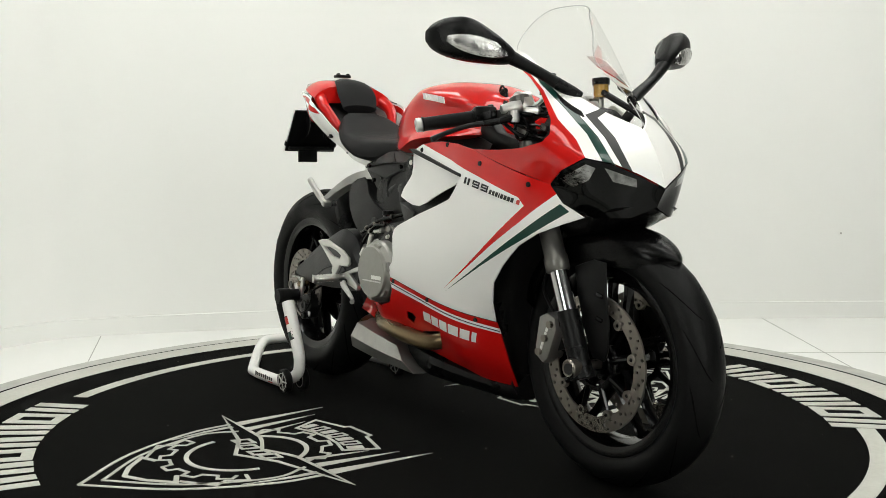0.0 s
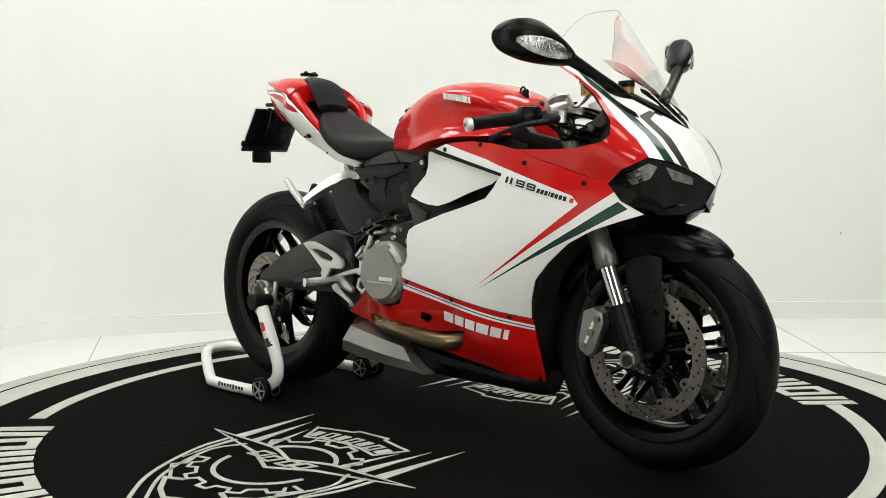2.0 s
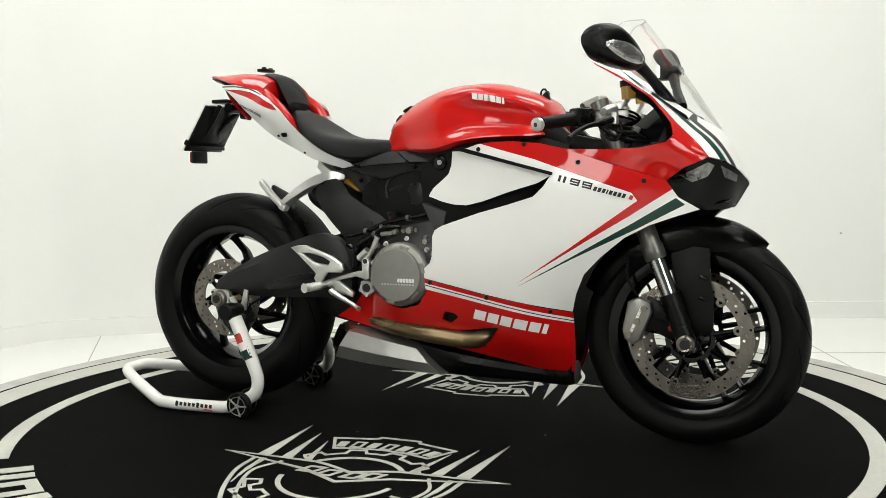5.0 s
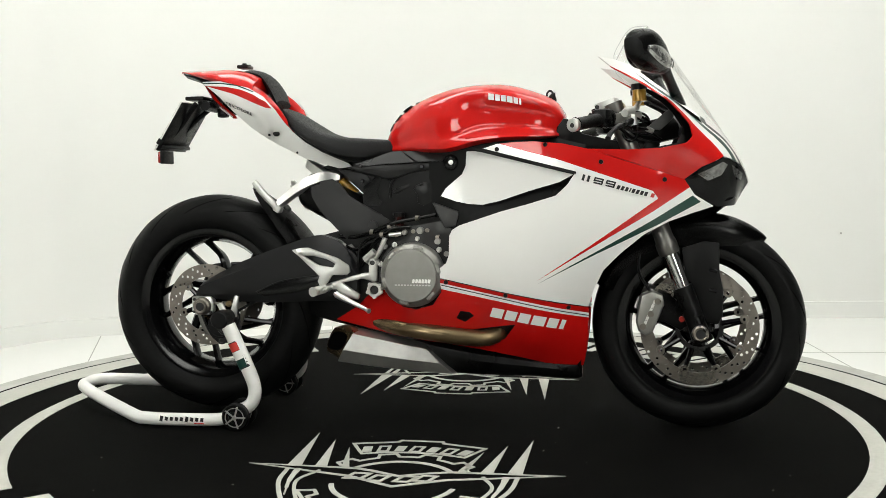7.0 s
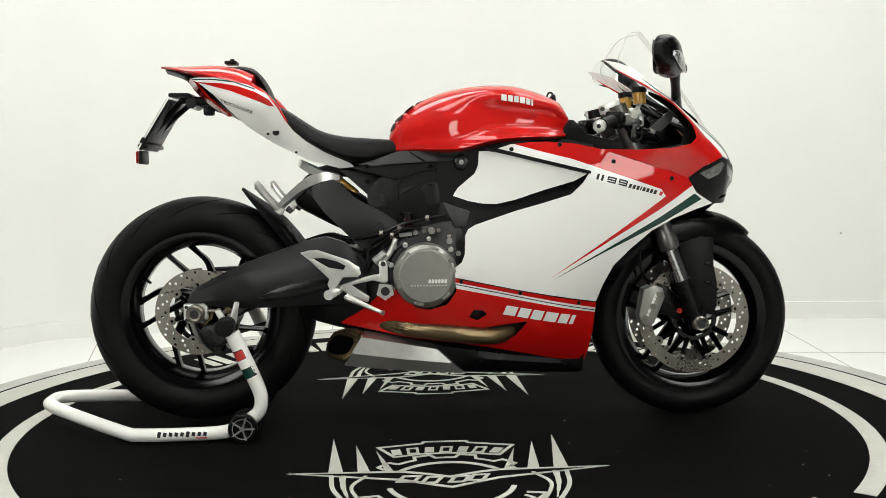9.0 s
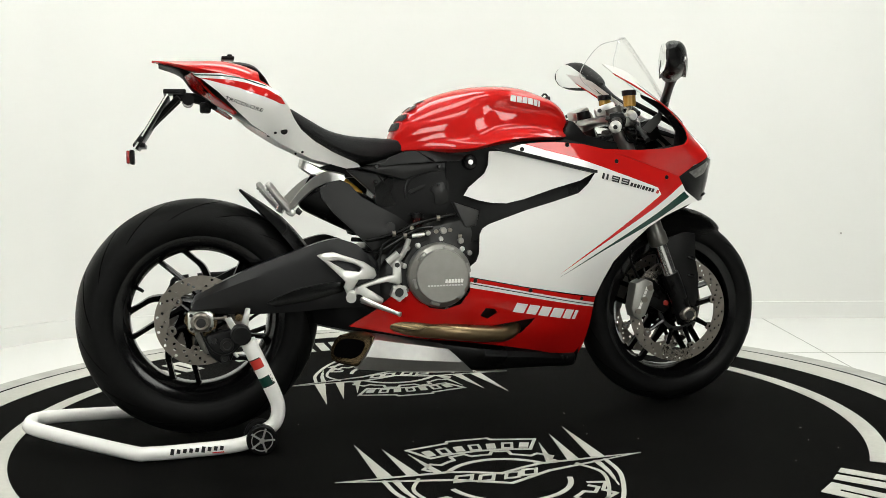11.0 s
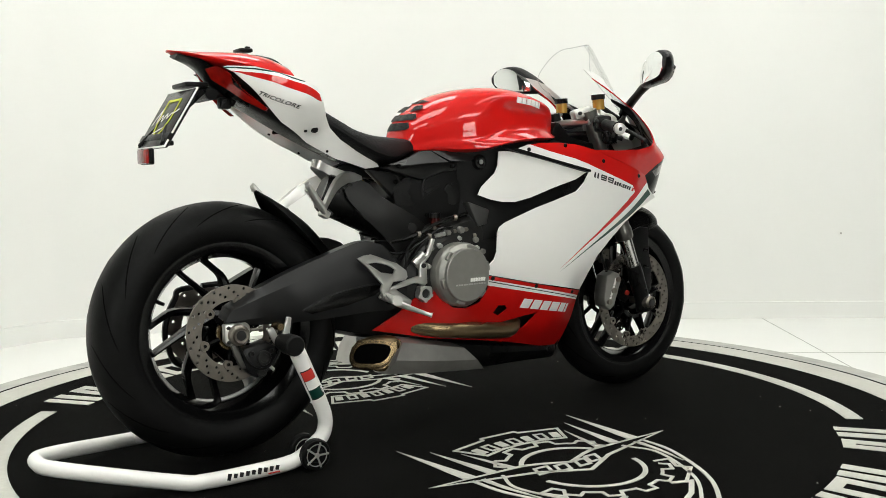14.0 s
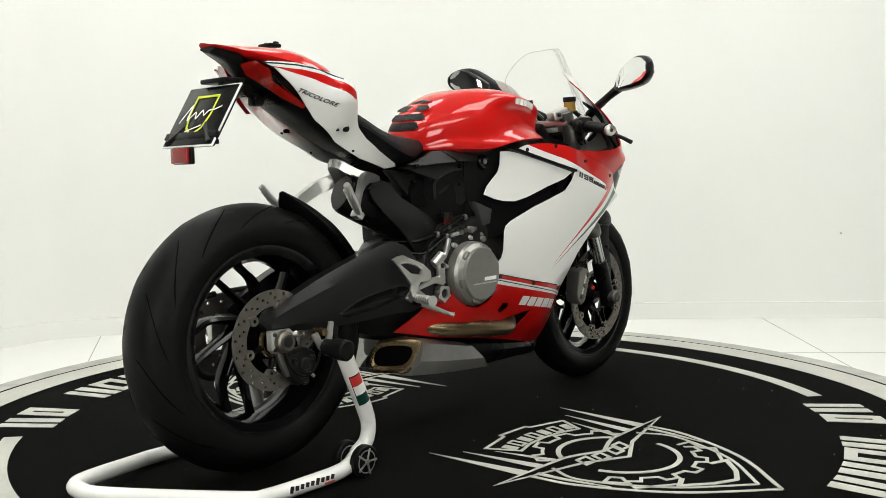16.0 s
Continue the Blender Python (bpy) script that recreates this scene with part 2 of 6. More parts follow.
def panel(surf, outline, regions=(), step=0.012, thick=0.004, lift=0.0, holes=(), fold=0.0):
    """A curved shell cut to an outline in (u, w); regions are (outline, material number), later ones win."""
    from mathutils import geometry
    lo = [min(p[i] for p in outline) for i in (0, 1)]
    hi = [max(p[i] for p in outline) for i in (0, 1)]
    pts, edges = [], []

    def add(lp):
        dense = []
        for a, b in zip(lp, lp[1:] + lp[:1]):
            k = max(1, int(math.dist(a, b) / step))
            dense += [(a[0] + (b[0] - a[0]) * i / k, a[1] + (b[1] - a[1]) * i / k) for i in range(k)]
        s = len(pts)
        pts.extend(Vector(p) for p in dense)
        edges.extend((s + i, s + (i + 1) % len(dense)) for i in range(len(dense)))
    outline = [tuple(p) for p in outline]
    add(outline)
    for lp, _ in regions:
        add([tuple(p) for p in lp])
    for lp in holes:
        add([tuple(p) for p in lp])
    rows = int((hi[1] - lo[1]) / step) + 1
    for j in range(rows + 1):
        for i in range(int((hi[0] - lo[0]) / step) + 2):
            q = (lo[0] + step * (i + 0.5 * (j % 2)), lo[1] + step * j * 0.9)
            if inside(q, outline):
                pts.append(Vector(q))
    vs, es, fs, *_ = geometry.delaunay_2d_cdt(pts, edges, [], 0, 1e-5)
    keep, mats = [], []
    for f in fs:
        c = (sum(vs[i].x for i in f) / len(f), sum(vs[i].y for i in f) / len(f))
        if not inside(c, outline) or any(inside(c, h) for h in holes):
            continue
        m = 0
        for lp, k in regions:
            if inside(c, lp):
                m = k
        keep.append(f)
        mats.append(m)
    bm = faces_bm([surf.at(v.x, v.y, lift) for v in vs], keep, mats)
    bmesh.ops.delete(bm, geom=[v for v in bm.verts if not v.link_faces], context="VERTS")
    n = Vector((surf.n[0], surf.n[1], 0))
    bmesh.ops.recalc_face_normals(bm, faces=bm.faces)
    if thick:
        ext = bmesh.ops.extrude_face_region(bm, geom=bm.faces[:])
        for g in ext["geom"]:
            if isinstance(g, bmesh.types.BMVert):
                g.co -= n * thick
    return bm


def thing(name, label, category, group=""):
    return tagged(new(name), label, category, group)


def text_bm(body, size, slant=0.0, extrude=0.0006, spacing=1.0, bold=0.0):
    cu = bpy.data.curves.new("text", "FONT")
    cu.body, cu.size, cu.shear, cu.extrude, cu.space_character = body, size, slant, extrude, spacing
    cu.align_x, cu.offset = "LEFT", bold
    ob = bpy.data.objects.new("text", cu)
    scene.collection.objects.link(ob)
    me = bpy.data.meshes.new_from_object(ob.evaluated_get(bpy.context.evaluated_depsgraph_get()))
    bm = bmesh.new()
    bm.from_mesh(me)
    bpy.data.objects.remove(ob)
    bpy.data.meshes.remove(me)
    return bm


def bars(widths, height, slant=0.25, gap=0.2):
    """Plain slanted blocks in the x-y plane in place of a brand's letters; returns outlines."""
    out, x = [], 0.0
    for w in widths:
        a = w * height
        s = slant * height
        out.append([(x, 0), (x + a, 0), (x + a + s, height), (x + s, height)])
        x += a + gap * height
    return out


# ---------------------------------------------------------------- the room
def room():
    flo = -0.10
    bm = rbox(0, 0, flo - 0.05, 14, 14, 0.1, 0)
    floor = tagged(part("floor", bm, FLOORM, smooth=False), "glossy white tiled studio floor", "floor", kind="structure")
    # thin grout lines
    for x, y, sx, sy, a in ((-1.6, 1.62, 0.005, 0.8, 14), (-0.5, 1.7, 0.004, 1.0, 6), (0.6, 1.8, 0.004, 1.0, 0), (1.71, 1.6, 0.005, 1.4, -2), (2.8, 1.2, 0.004, 2.2, -4), (1.9, 1.35, 2.4, 0.005, -3.5), (-2.4, 0.6, 0.9, 0.004, 8)):
        part("tile_joint", rbox(x, y, flo + 0.0006, sx, sy, 0.001, 0, (0, 0, a)), JOINT, floor, smooth=False)
    # back wall: a bent run of plaster with a low plinth
    line = smooth_line([(-5.25, -2.75), (-4.2, -1.28), (-3.2, 0.125), (-2.4, 1.25), (-2.07, 1.71), (-1.97, 1.85), (-1.88, 1.945), (-1.75, 2.0), (-1.4, 2.09), (-0.7, 2.22), (0.3, 2.3), (1.26, 2.326), (2.36, 2.28), (3.6, 2.22), (5.2, 2.13)], 5)

    def run(off, z0, z1, name, label, mat):
        bm = bmesh.new()
        rows = []
        for i, p in enumerate(line):
            d = line[min(i + 1, len(line) - 1)] - line[max(i - 1, 0)]
            n = np.array([d[1], -d[0]]) / np.hypot(*d)
            a, b = p + n * off, p - n * 0.15
            rows.append([bm.verts.new((*q, z)) for q, z in ((a, z0), (a, z1), (b, z1), (b, z0))])
        for r, s in zip(rows, rows[1:]):
            for k in range(4):
                bm.faces.new((r[k], r[(k + 1) % 4], s[(k + 1) % 4], s[k]))
        bm.faces.new(rows[0])
        bm.faces.new(rows[-1][::-1])
        return tagged(part(name, bm, mat, sharp=0.5), label, kind="structure")
    run(0.0, flo, 3.2, "wall_back", "smooth white curved studio back wall", WALL)
    run(0.02, flo, flo + 0.09, "baseboard", "low white plinth along the wall", WALL)
    # unseen walls beside and behind the camera, added dark to keep reflections deep
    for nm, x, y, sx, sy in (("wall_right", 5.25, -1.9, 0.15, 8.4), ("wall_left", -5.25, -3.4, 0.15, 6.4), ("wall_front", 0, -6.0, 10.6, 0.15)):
        tagged(part(nm, rbox(x, y, 1.55, sx, sy, 3.3, 0), DIM, smooth=False), "unseen dark wall that keeps reflections low", kind="structure")
    tagged(part("ceiling", rbox(0, -1.4, 3.28, 10.8, 9.8, 0.12, 0), CEIL, smooth=False), "plain grey studio ceiling", kind="structure")
    # ceiling light panels
    first = thing("ceiling_light", "bright rectangular ceiling light panel in a white frame", "lamp", "ceiling lights")
    part("frame", slab([(-0.94, -0.44), (0.94, -0.44), (0.94, 0.44), (-0.94, 0.44)], -0.03, 0.03, 0.004,
                       [[(-0.9, -0.4), (0.9, -0.4), (0.9, 0.4), (-0.9, 0.4)]]), STANDW, first).rotation_euler = (math.pi / 2, 0, 0)
    part("diffuser", rbox(0, 0, 0, 1.8, 0.8, 0.02, 0.002), GLOW, first, smooth=False)
    spots = [(x, y) for y in (-2.8, -0.7, 1.1) for x in (-1.0, 1.75)]
    first.matrix_basis = pose(*spots[0], 3.19)
    for s in spots[1:]:
        copy_thing(first, pose(*s, 3.19))
    # softboxes on stands either side of the camera
    box = thing("softbox", "black softbox with a glowing white front on a stand", "lamp", "softboxes")
    part("shell", loft([[(-0.60, y, -0.75), (0.60, y, -0.75), (0.60, y, 0.75), (-0.60, y, 0.75)] if y > -0.1 else [(-0.12, y, -0.12), (0.12, y, -0.12), (0.12, y, 0.12), (-0.12, y, 0.12)] for y in (-0.42, -0.02)], 1, 1), BLACK, box)
    part("diffuser", rbox(0, -0.008, 0, 1.16, 0.012, 1.46, 0), SOFT, box, smooth=False)
    part("pole", tube([(0, -0.3, -0.1), (0, -0.3, -1.6)], 0.018, 10, 1, False), BLACK, box)
    for a in (90, 210, 330):
        part("leg", tube([(0, -0.3, -1.35), (0.4 * math.cos(radians(a)), -0.3 + 0.4 * math.sin(radians(a)), -1.79)], 0.012, 8, 1, False), BLACK, box)
    box.matrix_basis = pose(-2.3, -4.3, 1.7, 0, 0, -27)
    copy_thing(box, pose(2.3, -4.3, 1.7, 0, 0, 27))
    # a small mark on the wall
    part("wall_mark", rbox(2.14, 2.285, 0.353, 0.010, 0.01, 0.010, 0.002), RIMEDGE)
    tagged(bpy.data.objects["wall_mark"], "small dark scuff on the white wall", "mark", kind="structure")


# ---------------------------------------------------------------- the turntable
def ring(r0, r1, z0, z1, a0=0.0, a1=360.0):
    bm = bmesh.new()
    n = max(6, int(abs(a1 - a0) / 2.5))
    full = a1 - a0 >= 360
    rows = []
    for i in range(n if full else n + 1):
        a = radians(a0 + (a1 - a0) * i / n)
        c, s = math.cos(a), math.sin(a)
        rows.append([bm.verts.new((r * c, r * s, z)) for r, z in ((r0, z0), (r1, z0), (r1, z1), (r0, z1))])
    for i in range(len(rows) if full else len(rows) - 1):
        r, s = rows[i], rows[(i + 1) % len(rows)]
        for k in range(4):
            bm.faces.new((r[k], r[(k + 1) % 4], s[(k + 1) % 4], s[k]))
    if not full:
        bm.faces.new(rows[0][::-1])
        bm.faces.new(rows[-1])
    return bm


def flat(outline, z0, z1):
    """A flat plate in the x-y plane."""
    bm = slab(outline, -z0, -z1, 0)
    return move(bm, Matrix(((1, 0, 0, 0), (0, 0, 1, 0), (0, -1, 0, 0), (0, 0, 0, 1))))


def stroke(pts, w, closed=False, z0=0.0, z1=0.0016):
    """A printed line of width w through x-y points, with mitred corners; w may taper (a list)."""
    p = [Vector(q) for q in pts]
    ws = w if isinstance(w, (list, tuple)) else [w] * len(p)
    bm = bmesh.new()
    rows = []
    k = len(p)
    for i in range(k):
        a = p[i - 1] if closed or i else p[i]
        b = p[(i + 1) % k] if closed or i < k - 1 else p[i]
        d1 = (p[i] - a).normalized() if (p[i] - a).length else (b - p[i]).normalized()
        d2 = (b - p[i]).normalized() if (b - p[i]).length else d1
        n1, n2 = Vector((-d1.y, d1.x)), Vector((-d2.y, d2.x))
        m = (n1 + n2)
        m = m.normalized() if m.length > 1e-6 else n1
        h = ws[i] / 2 / max(0.45, m.dot(n1))
        rows.append([bm.verts.new((*(p[i] + m * s * h), z)) for s, z in ((1, z0), (-1, z0), (-1, z1), (1, z1))])
    for i in range(k if closed else k - 1):
        r, s = rows[i], rows[(i + 1) % k]
        for j in range(4):
            bm.faces.new((r[j], r[(j + 1) % 4], s[(j + 1) % 4], s[j]))
    if not closed:
        bm.faces.new(rows[0][::-1])
        bm.faces.new(rows[-1])
    return bm


def emblem(table, mat_ob, turn):
    """One printed emblem: a spear over a gear, a banner, claws and a shield, with plain blocks for its lettering."""
    m = pose(0, 0, 0, 0, 0, turn)
    cy = -0.525

    def put(name, bm):
        return part(name, move(bm, m), PRINT, mat_ob, smooth=False)
    spear = [(-0.39, cy), (-0.12, cy - 0.004), (-0.075, cy - 0.018), (0, cy - 0.052), (0.075, cy - 0.02), (0.12, cy - 0.006), (0.39, cy), (0.12, cy - 0.066), (0, cy - 0.128), (-0.12, cy - 0.066)]
    put("printed_spear", stroke(spear, 0.011, True))
    gx, gy = 0.0, -0.62
    arc = lambda r, a0, a1, n: [(gx + r * math.cos(radians(a0 + (a1 - a0) * i / n)), gy + r * 1.05 * math.sin(radians(a0 + (a1 - a0) * i / n))) for i in range(n + 1)]
    put("printed_circle", stroke(arc(0.15, 34, 146, 20), 0.013))
    put("printed_circle", stroke(arc(0.15, 192, 348, 26), 0.013))
    for a0, a1, n in ((26, 154, 4), (205, 335, 5)):
        teeth = []
        st = (a1 - a0) / n
        for i in range(n):
            b = a0 + st * i
            for da, r in ((0.0, 0.19), (0.28, 0.19), (0.36, 0.215), (0.72, 0.215), (0.8, 0.19)):
                teeth += arc(r, b + da * st, b + da * st, 1)[:1]
        put("printed_gear", stroke(teeth, 0.009))
    ban = [(-0.178, -0.322), (-0.06, -0.292), (-0.055, -0.276), (0.06, -0.276), (0.065, -0.292), (0.182, -0.324), (0.138, -0.408), (0.07, -0.388), (0, -0.382), (-0.07, -0.388), (-0.135, -0.408)]
    put("printed_banner", stroke(ban, 0.009, True))
    for i in range(7):
        a = radians(-15.5 + i * 5.2)
        x, y = 0.49 * math.sin(a), -0.84 + 0.49 * math.cos(a)
        c = [(-0.014, -0.022), (0.011, -0.022), (0.017, 0.022), (-0.008, 0.022)]
        ca, sa = math.cos(-a), math.sin(-a)
        blk = [(x + ca * u - sa * v, y + sa * u + ca * v) for u, v in c]
        put("printed_block", stroke(blk, 0.0075, True) if i % 2 else flat(blk, 0, 0.0016))
    for x, w in ((-0.10, 0.04), (-0.045, 0.034), (0.022, 0.034), (0.068, 0.034)):
        y = cy - 0.062 - 0.2 * (0.08 - abs(x + 0.015))
        blk = [(x - w / 2 - 0.008, y - 0.02), (x + w / 2 - 0.008, y - 0.02), (x + w / 2 + 0.008, y + 0.02), (x - w / 2 + 0.008, y + 0.02)]
        put("printed_block", stroke(blk, 0.009, True))
    for sgn in (-1, 1):
        for tip, b0, b1 in (((0.302, -0.232), 0.262, 0.298), ((0.238, -0.294), 0.196, 0.226), ((0.182, -0.355), 0.138, 0.158)):
            put("printed_claw", flat([(sgn * tip[0], tip[1]), (sgn * b0, cy + 0.004), (sgn * b1, cy + 0.002)][::sgn], 0, 0.0016))
        put("printed_shield_line", stroke(smooth_line([(sgn * 0.29, cy - 0.02), (sgn * 0.27, -0.68), (sgn * 0.17, -0.88), (0, -1.054)], 8), 0.011))
        put("printed_shield_line", stroke(smooth_line([(sgn * 0.262, cy - 0.025), (sgn * 0.255, -0.64), (sgn * 0.235, -0.74)], 8), [0.016] * 4 + [0.013] * 5 + [0.009] * 4 + [0.004] * 4))
        put("printed_shield_line", stroke(smooth_line([(sgn * 0.205, cy - 0.03), (sgn * 0.235, -0.66), (sgn * 0.15, -0.85), (0, -0.998)], 8), 0.009))
        put("printed_shield_line", stroke([(sgn * 0.075, -0.84), (sgn * 0.125, -0.86), (sgn * 0.06, -0.915), (0, -0.945)], 0.013))
        put("printed_shield_line", stroke([(sgn * 0.17, -0.70), (sgn * 0.215, -0.71), (sgn * 0.185, -0.76), (sgn * 0.205, -0.79), (sgn * 0.12, -0.85)], 0.009))


def turntable():
    t = thing("turntable", "round turning platform with black printed carpet and metal edge", "turntable")
    part("platform", ring(0.02, 1.60, -0.098, -0.006), BLACK, t, "black round platform drum", sharp=0.5)
    part("edge_trim", ring(1.535, 1.612, -0.05, 0.0), RIMEDGE, t, "scuffed grey metal edge band", sharp=0.5)
    bm = bmesh.new()
    bmesh.ops.create_circle(bm, cap_ends=True, radius=1.536, segments=144)
    ext = bmesh.ops.extrude_face_region(bm, geom=bm.faces[:])
    bmesh.ops.translate(bm, vec=(0, 0, 0.006), verts=[g for g in ext["geom"] if isinstance(g, bmesh.types.BMVert)])
    bmesh.ops.translate(bm, vec=(0, 0, -0.006), verts=bm.verts)
    carpet = part("carpet", bm, CARPET, t, "black carpet with off-white printed rings and emblems", smooth=False)
    part("printed_ring", ring(1.405, 1.518, 0.0002, 0.0016), PRINT, carpet, smooth=False)
    for a0, a1 in ((-40, 45.5), (140, 221.4)):
        part("printed_arc", ring(1.19, 1.24, 0.0002, 0.0016, a0, a1), PRINT, carpet, smooth=False)
    # plain blocks in place of the ring's lettering
    for side in (0, 180):
        for i in range(15):
            if i == 7 or i == 12:
                continue
            a = radians(side - 132.3 + i * 6.05)
            e, q = Vector((-math.sin(a), math.cos(a))), Vector((-math.cos(a), -math.sin(a)))
            c = -1.213 * q
            w = 0.034 if i in (13,) else 0.048
            blk = [(-w, -0.085), (w, -0.085), (w + 0.016, 0.085), (-w + 0.016, 0.085)]
            pl = [tuple(c + e * u + q * v) for u, v in blk]
            if i % 3 == 1:
                inner = [(-w + 0.026, -0.055), (w - 0.012, -0.055), (w, 0.05), (-w + 0.04, 0.05)]
                mid = [tuple(c + e * (a0 + b0) / 2 + q * (a1 + b1) / 2) for (a0, a1), (b0, b1) in zip(blk, inner)]
                part("printed_block", stroke(mid, 0.033, True), PRINT, carpet, smooth=False)
            else:
                for k in (0, 1):
                    x0, x1 = (-w, -0.008) if k == 0 else (0.012, w)
                    b2 = [(x0, -0.085), (x1, -0.085), (x1 + 0.016, 0.085), (x0 + 0.016, 0.085)]
                    part("printed_block", flat([tuple(c + e * u + q * v) for u, v in b2], 0.0002, 0.0016), PRINT, carpet, smooth=False)
    # lint on the carpet
    rnd = random.Random(4)
    bm = bmesh.new()
    for i in range(60):
        a, r, s = rnd.uniform(0, 6.283), 1.38 * rnd.random() ** 0.5, rnd.uniform(0.0008, 0.0024)
        b = rnd.uniform(0, 3.14)
        x, y = r * math.cos(a), r * math.sin(a)
        bm.faces.new([bm.verts.new((x + s * math.cos(b + k * 1.571) * (1.8 if k % 2 else 1), y + s * math.sin(b + k * 1.571), 0.0026 + 0.0004 * k)) for k in range(4)])
    tagged(part("lint", bm, PRINT, carpet, smooth=False), kind="stuff")
    emblem(t, carpet, 0)
    emblem(t, carpet, 180)
    return t


# ---------------------------------------------------------------- the paddock stand
def wrap(a, d, length, r, sg, g0, g1):
    """A thin patch on a round bar: from a along d, between two angles from the outward side towards +x."""
    bm = bmesh.new()
    out = Vector((0, sg, 0))
    fwd = (Vector((1, 0, 0)) - d * d.x).normalized()
    n = 10
    rows = []
    for i in range(n + 1):
        g = radians(g0 + (g1 - g0) * i / n)
        q = out * math.cos(g) + fwd * math.sin(g)
        rows.append([bm.verts.new(a + q * rr + d * ll) for rr, ll in ((r, 0), (r, length), (r - 0.001, length), (r - 0.001, 0))])
    for p, q in zip(rows, rows[1:]):
        for k in range(4):
            bm.faces.new((p[k], p[(k + 1) % 4], q[(k + 1) % 4], q[k]))
    bm.faces.new(rows[0][::-1])
    bm.faces.new(rows[-1])
    return bm


def paddock_stand():
    s = thing("paddock_stand", "white tubular rear paddock stand with small black wheels", "stand")
    path = [(-0.545, -0.212, 0.050), (-0.60, -0.219, 0.027), (-0.72, -0.222, 0.023), (-0.83, -0.219, 0.023), (-0.885, -0.199, 0.027), (-1.105, -0.062, 0.064), (-1.142, 0.012, 0.068),
            (-1.105, 0.088, 0.064), (-0.885, 0.228, 0.027), (-0.83, 0.246, 0.023), (-0.72, 0.248, 0.023), (-0.60, 0.243, 0.027), (-0.545, 0.236, 0.050)]
    part("frame_tube", tube(path, 0.0185, 16, 5), STANDW, s, "white powder-coated steel tube")
    for sg, cy in ((-1, -0.208), (1, 0.232)):
        arm = part("upright", tube([(-0.575, cy, 0.30), (-0.555, cy, 0.255), (-0.515, cy, 0.165), (-0.50, cy, 0.115), (-0.51, cy, 0.075), (-0.545, cy, 0.05)], [0.021, 0.021, 0.02, 0.019, 0.019, 0.019], 14, 5), STANDW, s)
        d = Vector((0.04, 0, -0.09)).normalized()
        top = Vector((-0.555, cy, 0.252))
        part("sticker_backing", wrap(top - d * 0.003, d, 0.083, 0.0212, sg, -62, 72), INK, arm)
        for k, mt in ((0.0, REDINK), (0.026, STANDW), (0.052, GREEN)):
            part("sticker_band", wrap(top + d * k, d, 0.025, 0.0216, sg, -56, 30), mt, arm)
        for j in range(7):
            part("sticker_bar", wrap(top + d * (0.004 + j * 0.0105), d, 0.0065, 0.0216, sg, 40, 62), STANDW, arm)
        part("rubber_pad", tube([(-0.592, cy + 0.045 * -sg, 0.318), (-0.592, cy + 0.012 * -sg, 0.318), (-0.592, cy + 0.012 * -sg, 0.318), (-0.592, cy + 0.026 * sg, 0.318), (-0.592, cy + 0.03 * sg, 0.318)], [0.021, 0.021, 0.026, 0.026, 0.022], 18, 1, False), BLACK, s, "black ribbed rubber pad")
        part("hook_bracket", slab([(-0.630, 0.352), (-0.613, 0.357), (-0.600, 0.334), (-0.586, 0.337), (-0.574, 0.379), (-0.561, 0.376), (-0.570, 0.316), (-0.600, 0.306), (-0.612, 0.318)], cy - 0.05 * sg, cy - 0.058 * sg, 0.002), SILVER, s, "silver metal V hook")
        part("pad_pin", tube([(-0.592, cy - 0.085 * sg, 0.354), (-0.592, cy - 0.05 * sg, 0.354)], 0.0095, 14, 1, False), BRASS, s, "small brass bobbin")
        for side in (-1, 1):
            w = part("stand_wheel", move(lathe([(0.018, -0.011), (0.036, -0.011), (0.04, -0.007), (0.04, 0.007), (0.036, 0.011), (0.018, 0.011)], 28, True), pose(-0.548, cy + side * 0.031, 0.0405)), RUBBER, s, "small black rubber wheel")
            part("hub_ring", move(lathe([(0.026, -0.0118), (0.0285, -0.0122), (0.0285, 0.0122), (0.026, 0.0118)], 28, True), pose(-0.548, cy + side * 0.031, 0.0405)), SILVER, w)
            part("hub_cap", move(lathe([(0.001, -0.0145), (0.007, -0.014), (0.008, 0.014), (0.001, 0.0145)], 14), pose(-0.548, cy + side * 0.031, 0.0405)), SILVER, w)
            part("wheel_hub", move(lathe([(0.008, -0.012), (0.019, -0.009), (0.019, 0.009), (0.008, 0.012)], 20), pose(-0.548, cy + side * 0.031, 0.0405)), BLACK, w)
            for k in range(5):
                a = 2 * math.pi * k / 5
                part("wheel_spoke", rbox(-0.548 + 0.02 * math.cos(a), cy + side * 0.043, 0.0405 + 0.02 * math.sin(a), 0.026, 0.003, 0.005, 0.001, (0, -math.degrees(a), 0)), SILVER, w, smooth=False)
        part("wheel_axle", tube([(-0.548, cy - 0.046, 0.0405), (-0.548, cy + 0.046, 0.0405)], 0.006, 10, 1, False), SILVER, s)
    # plain marks in place of the maker's lettering
    for k in range(9):
        x = -0.775 + k * 0.0155
        h = 0.016 if k in (0, 5) else 0.011
        part("printed_mark", rbox(x, -0.2400, 0.028, 0.009, 0.0016, h, 0, (0, 12, 0)), INK, s, smooth=False)
    part("printed_mark", rbox(-0.66, -0.2398, 0.017, 0.03, 0.0016, 0.003, 0), REDINK, s, smooth=False)
    return s


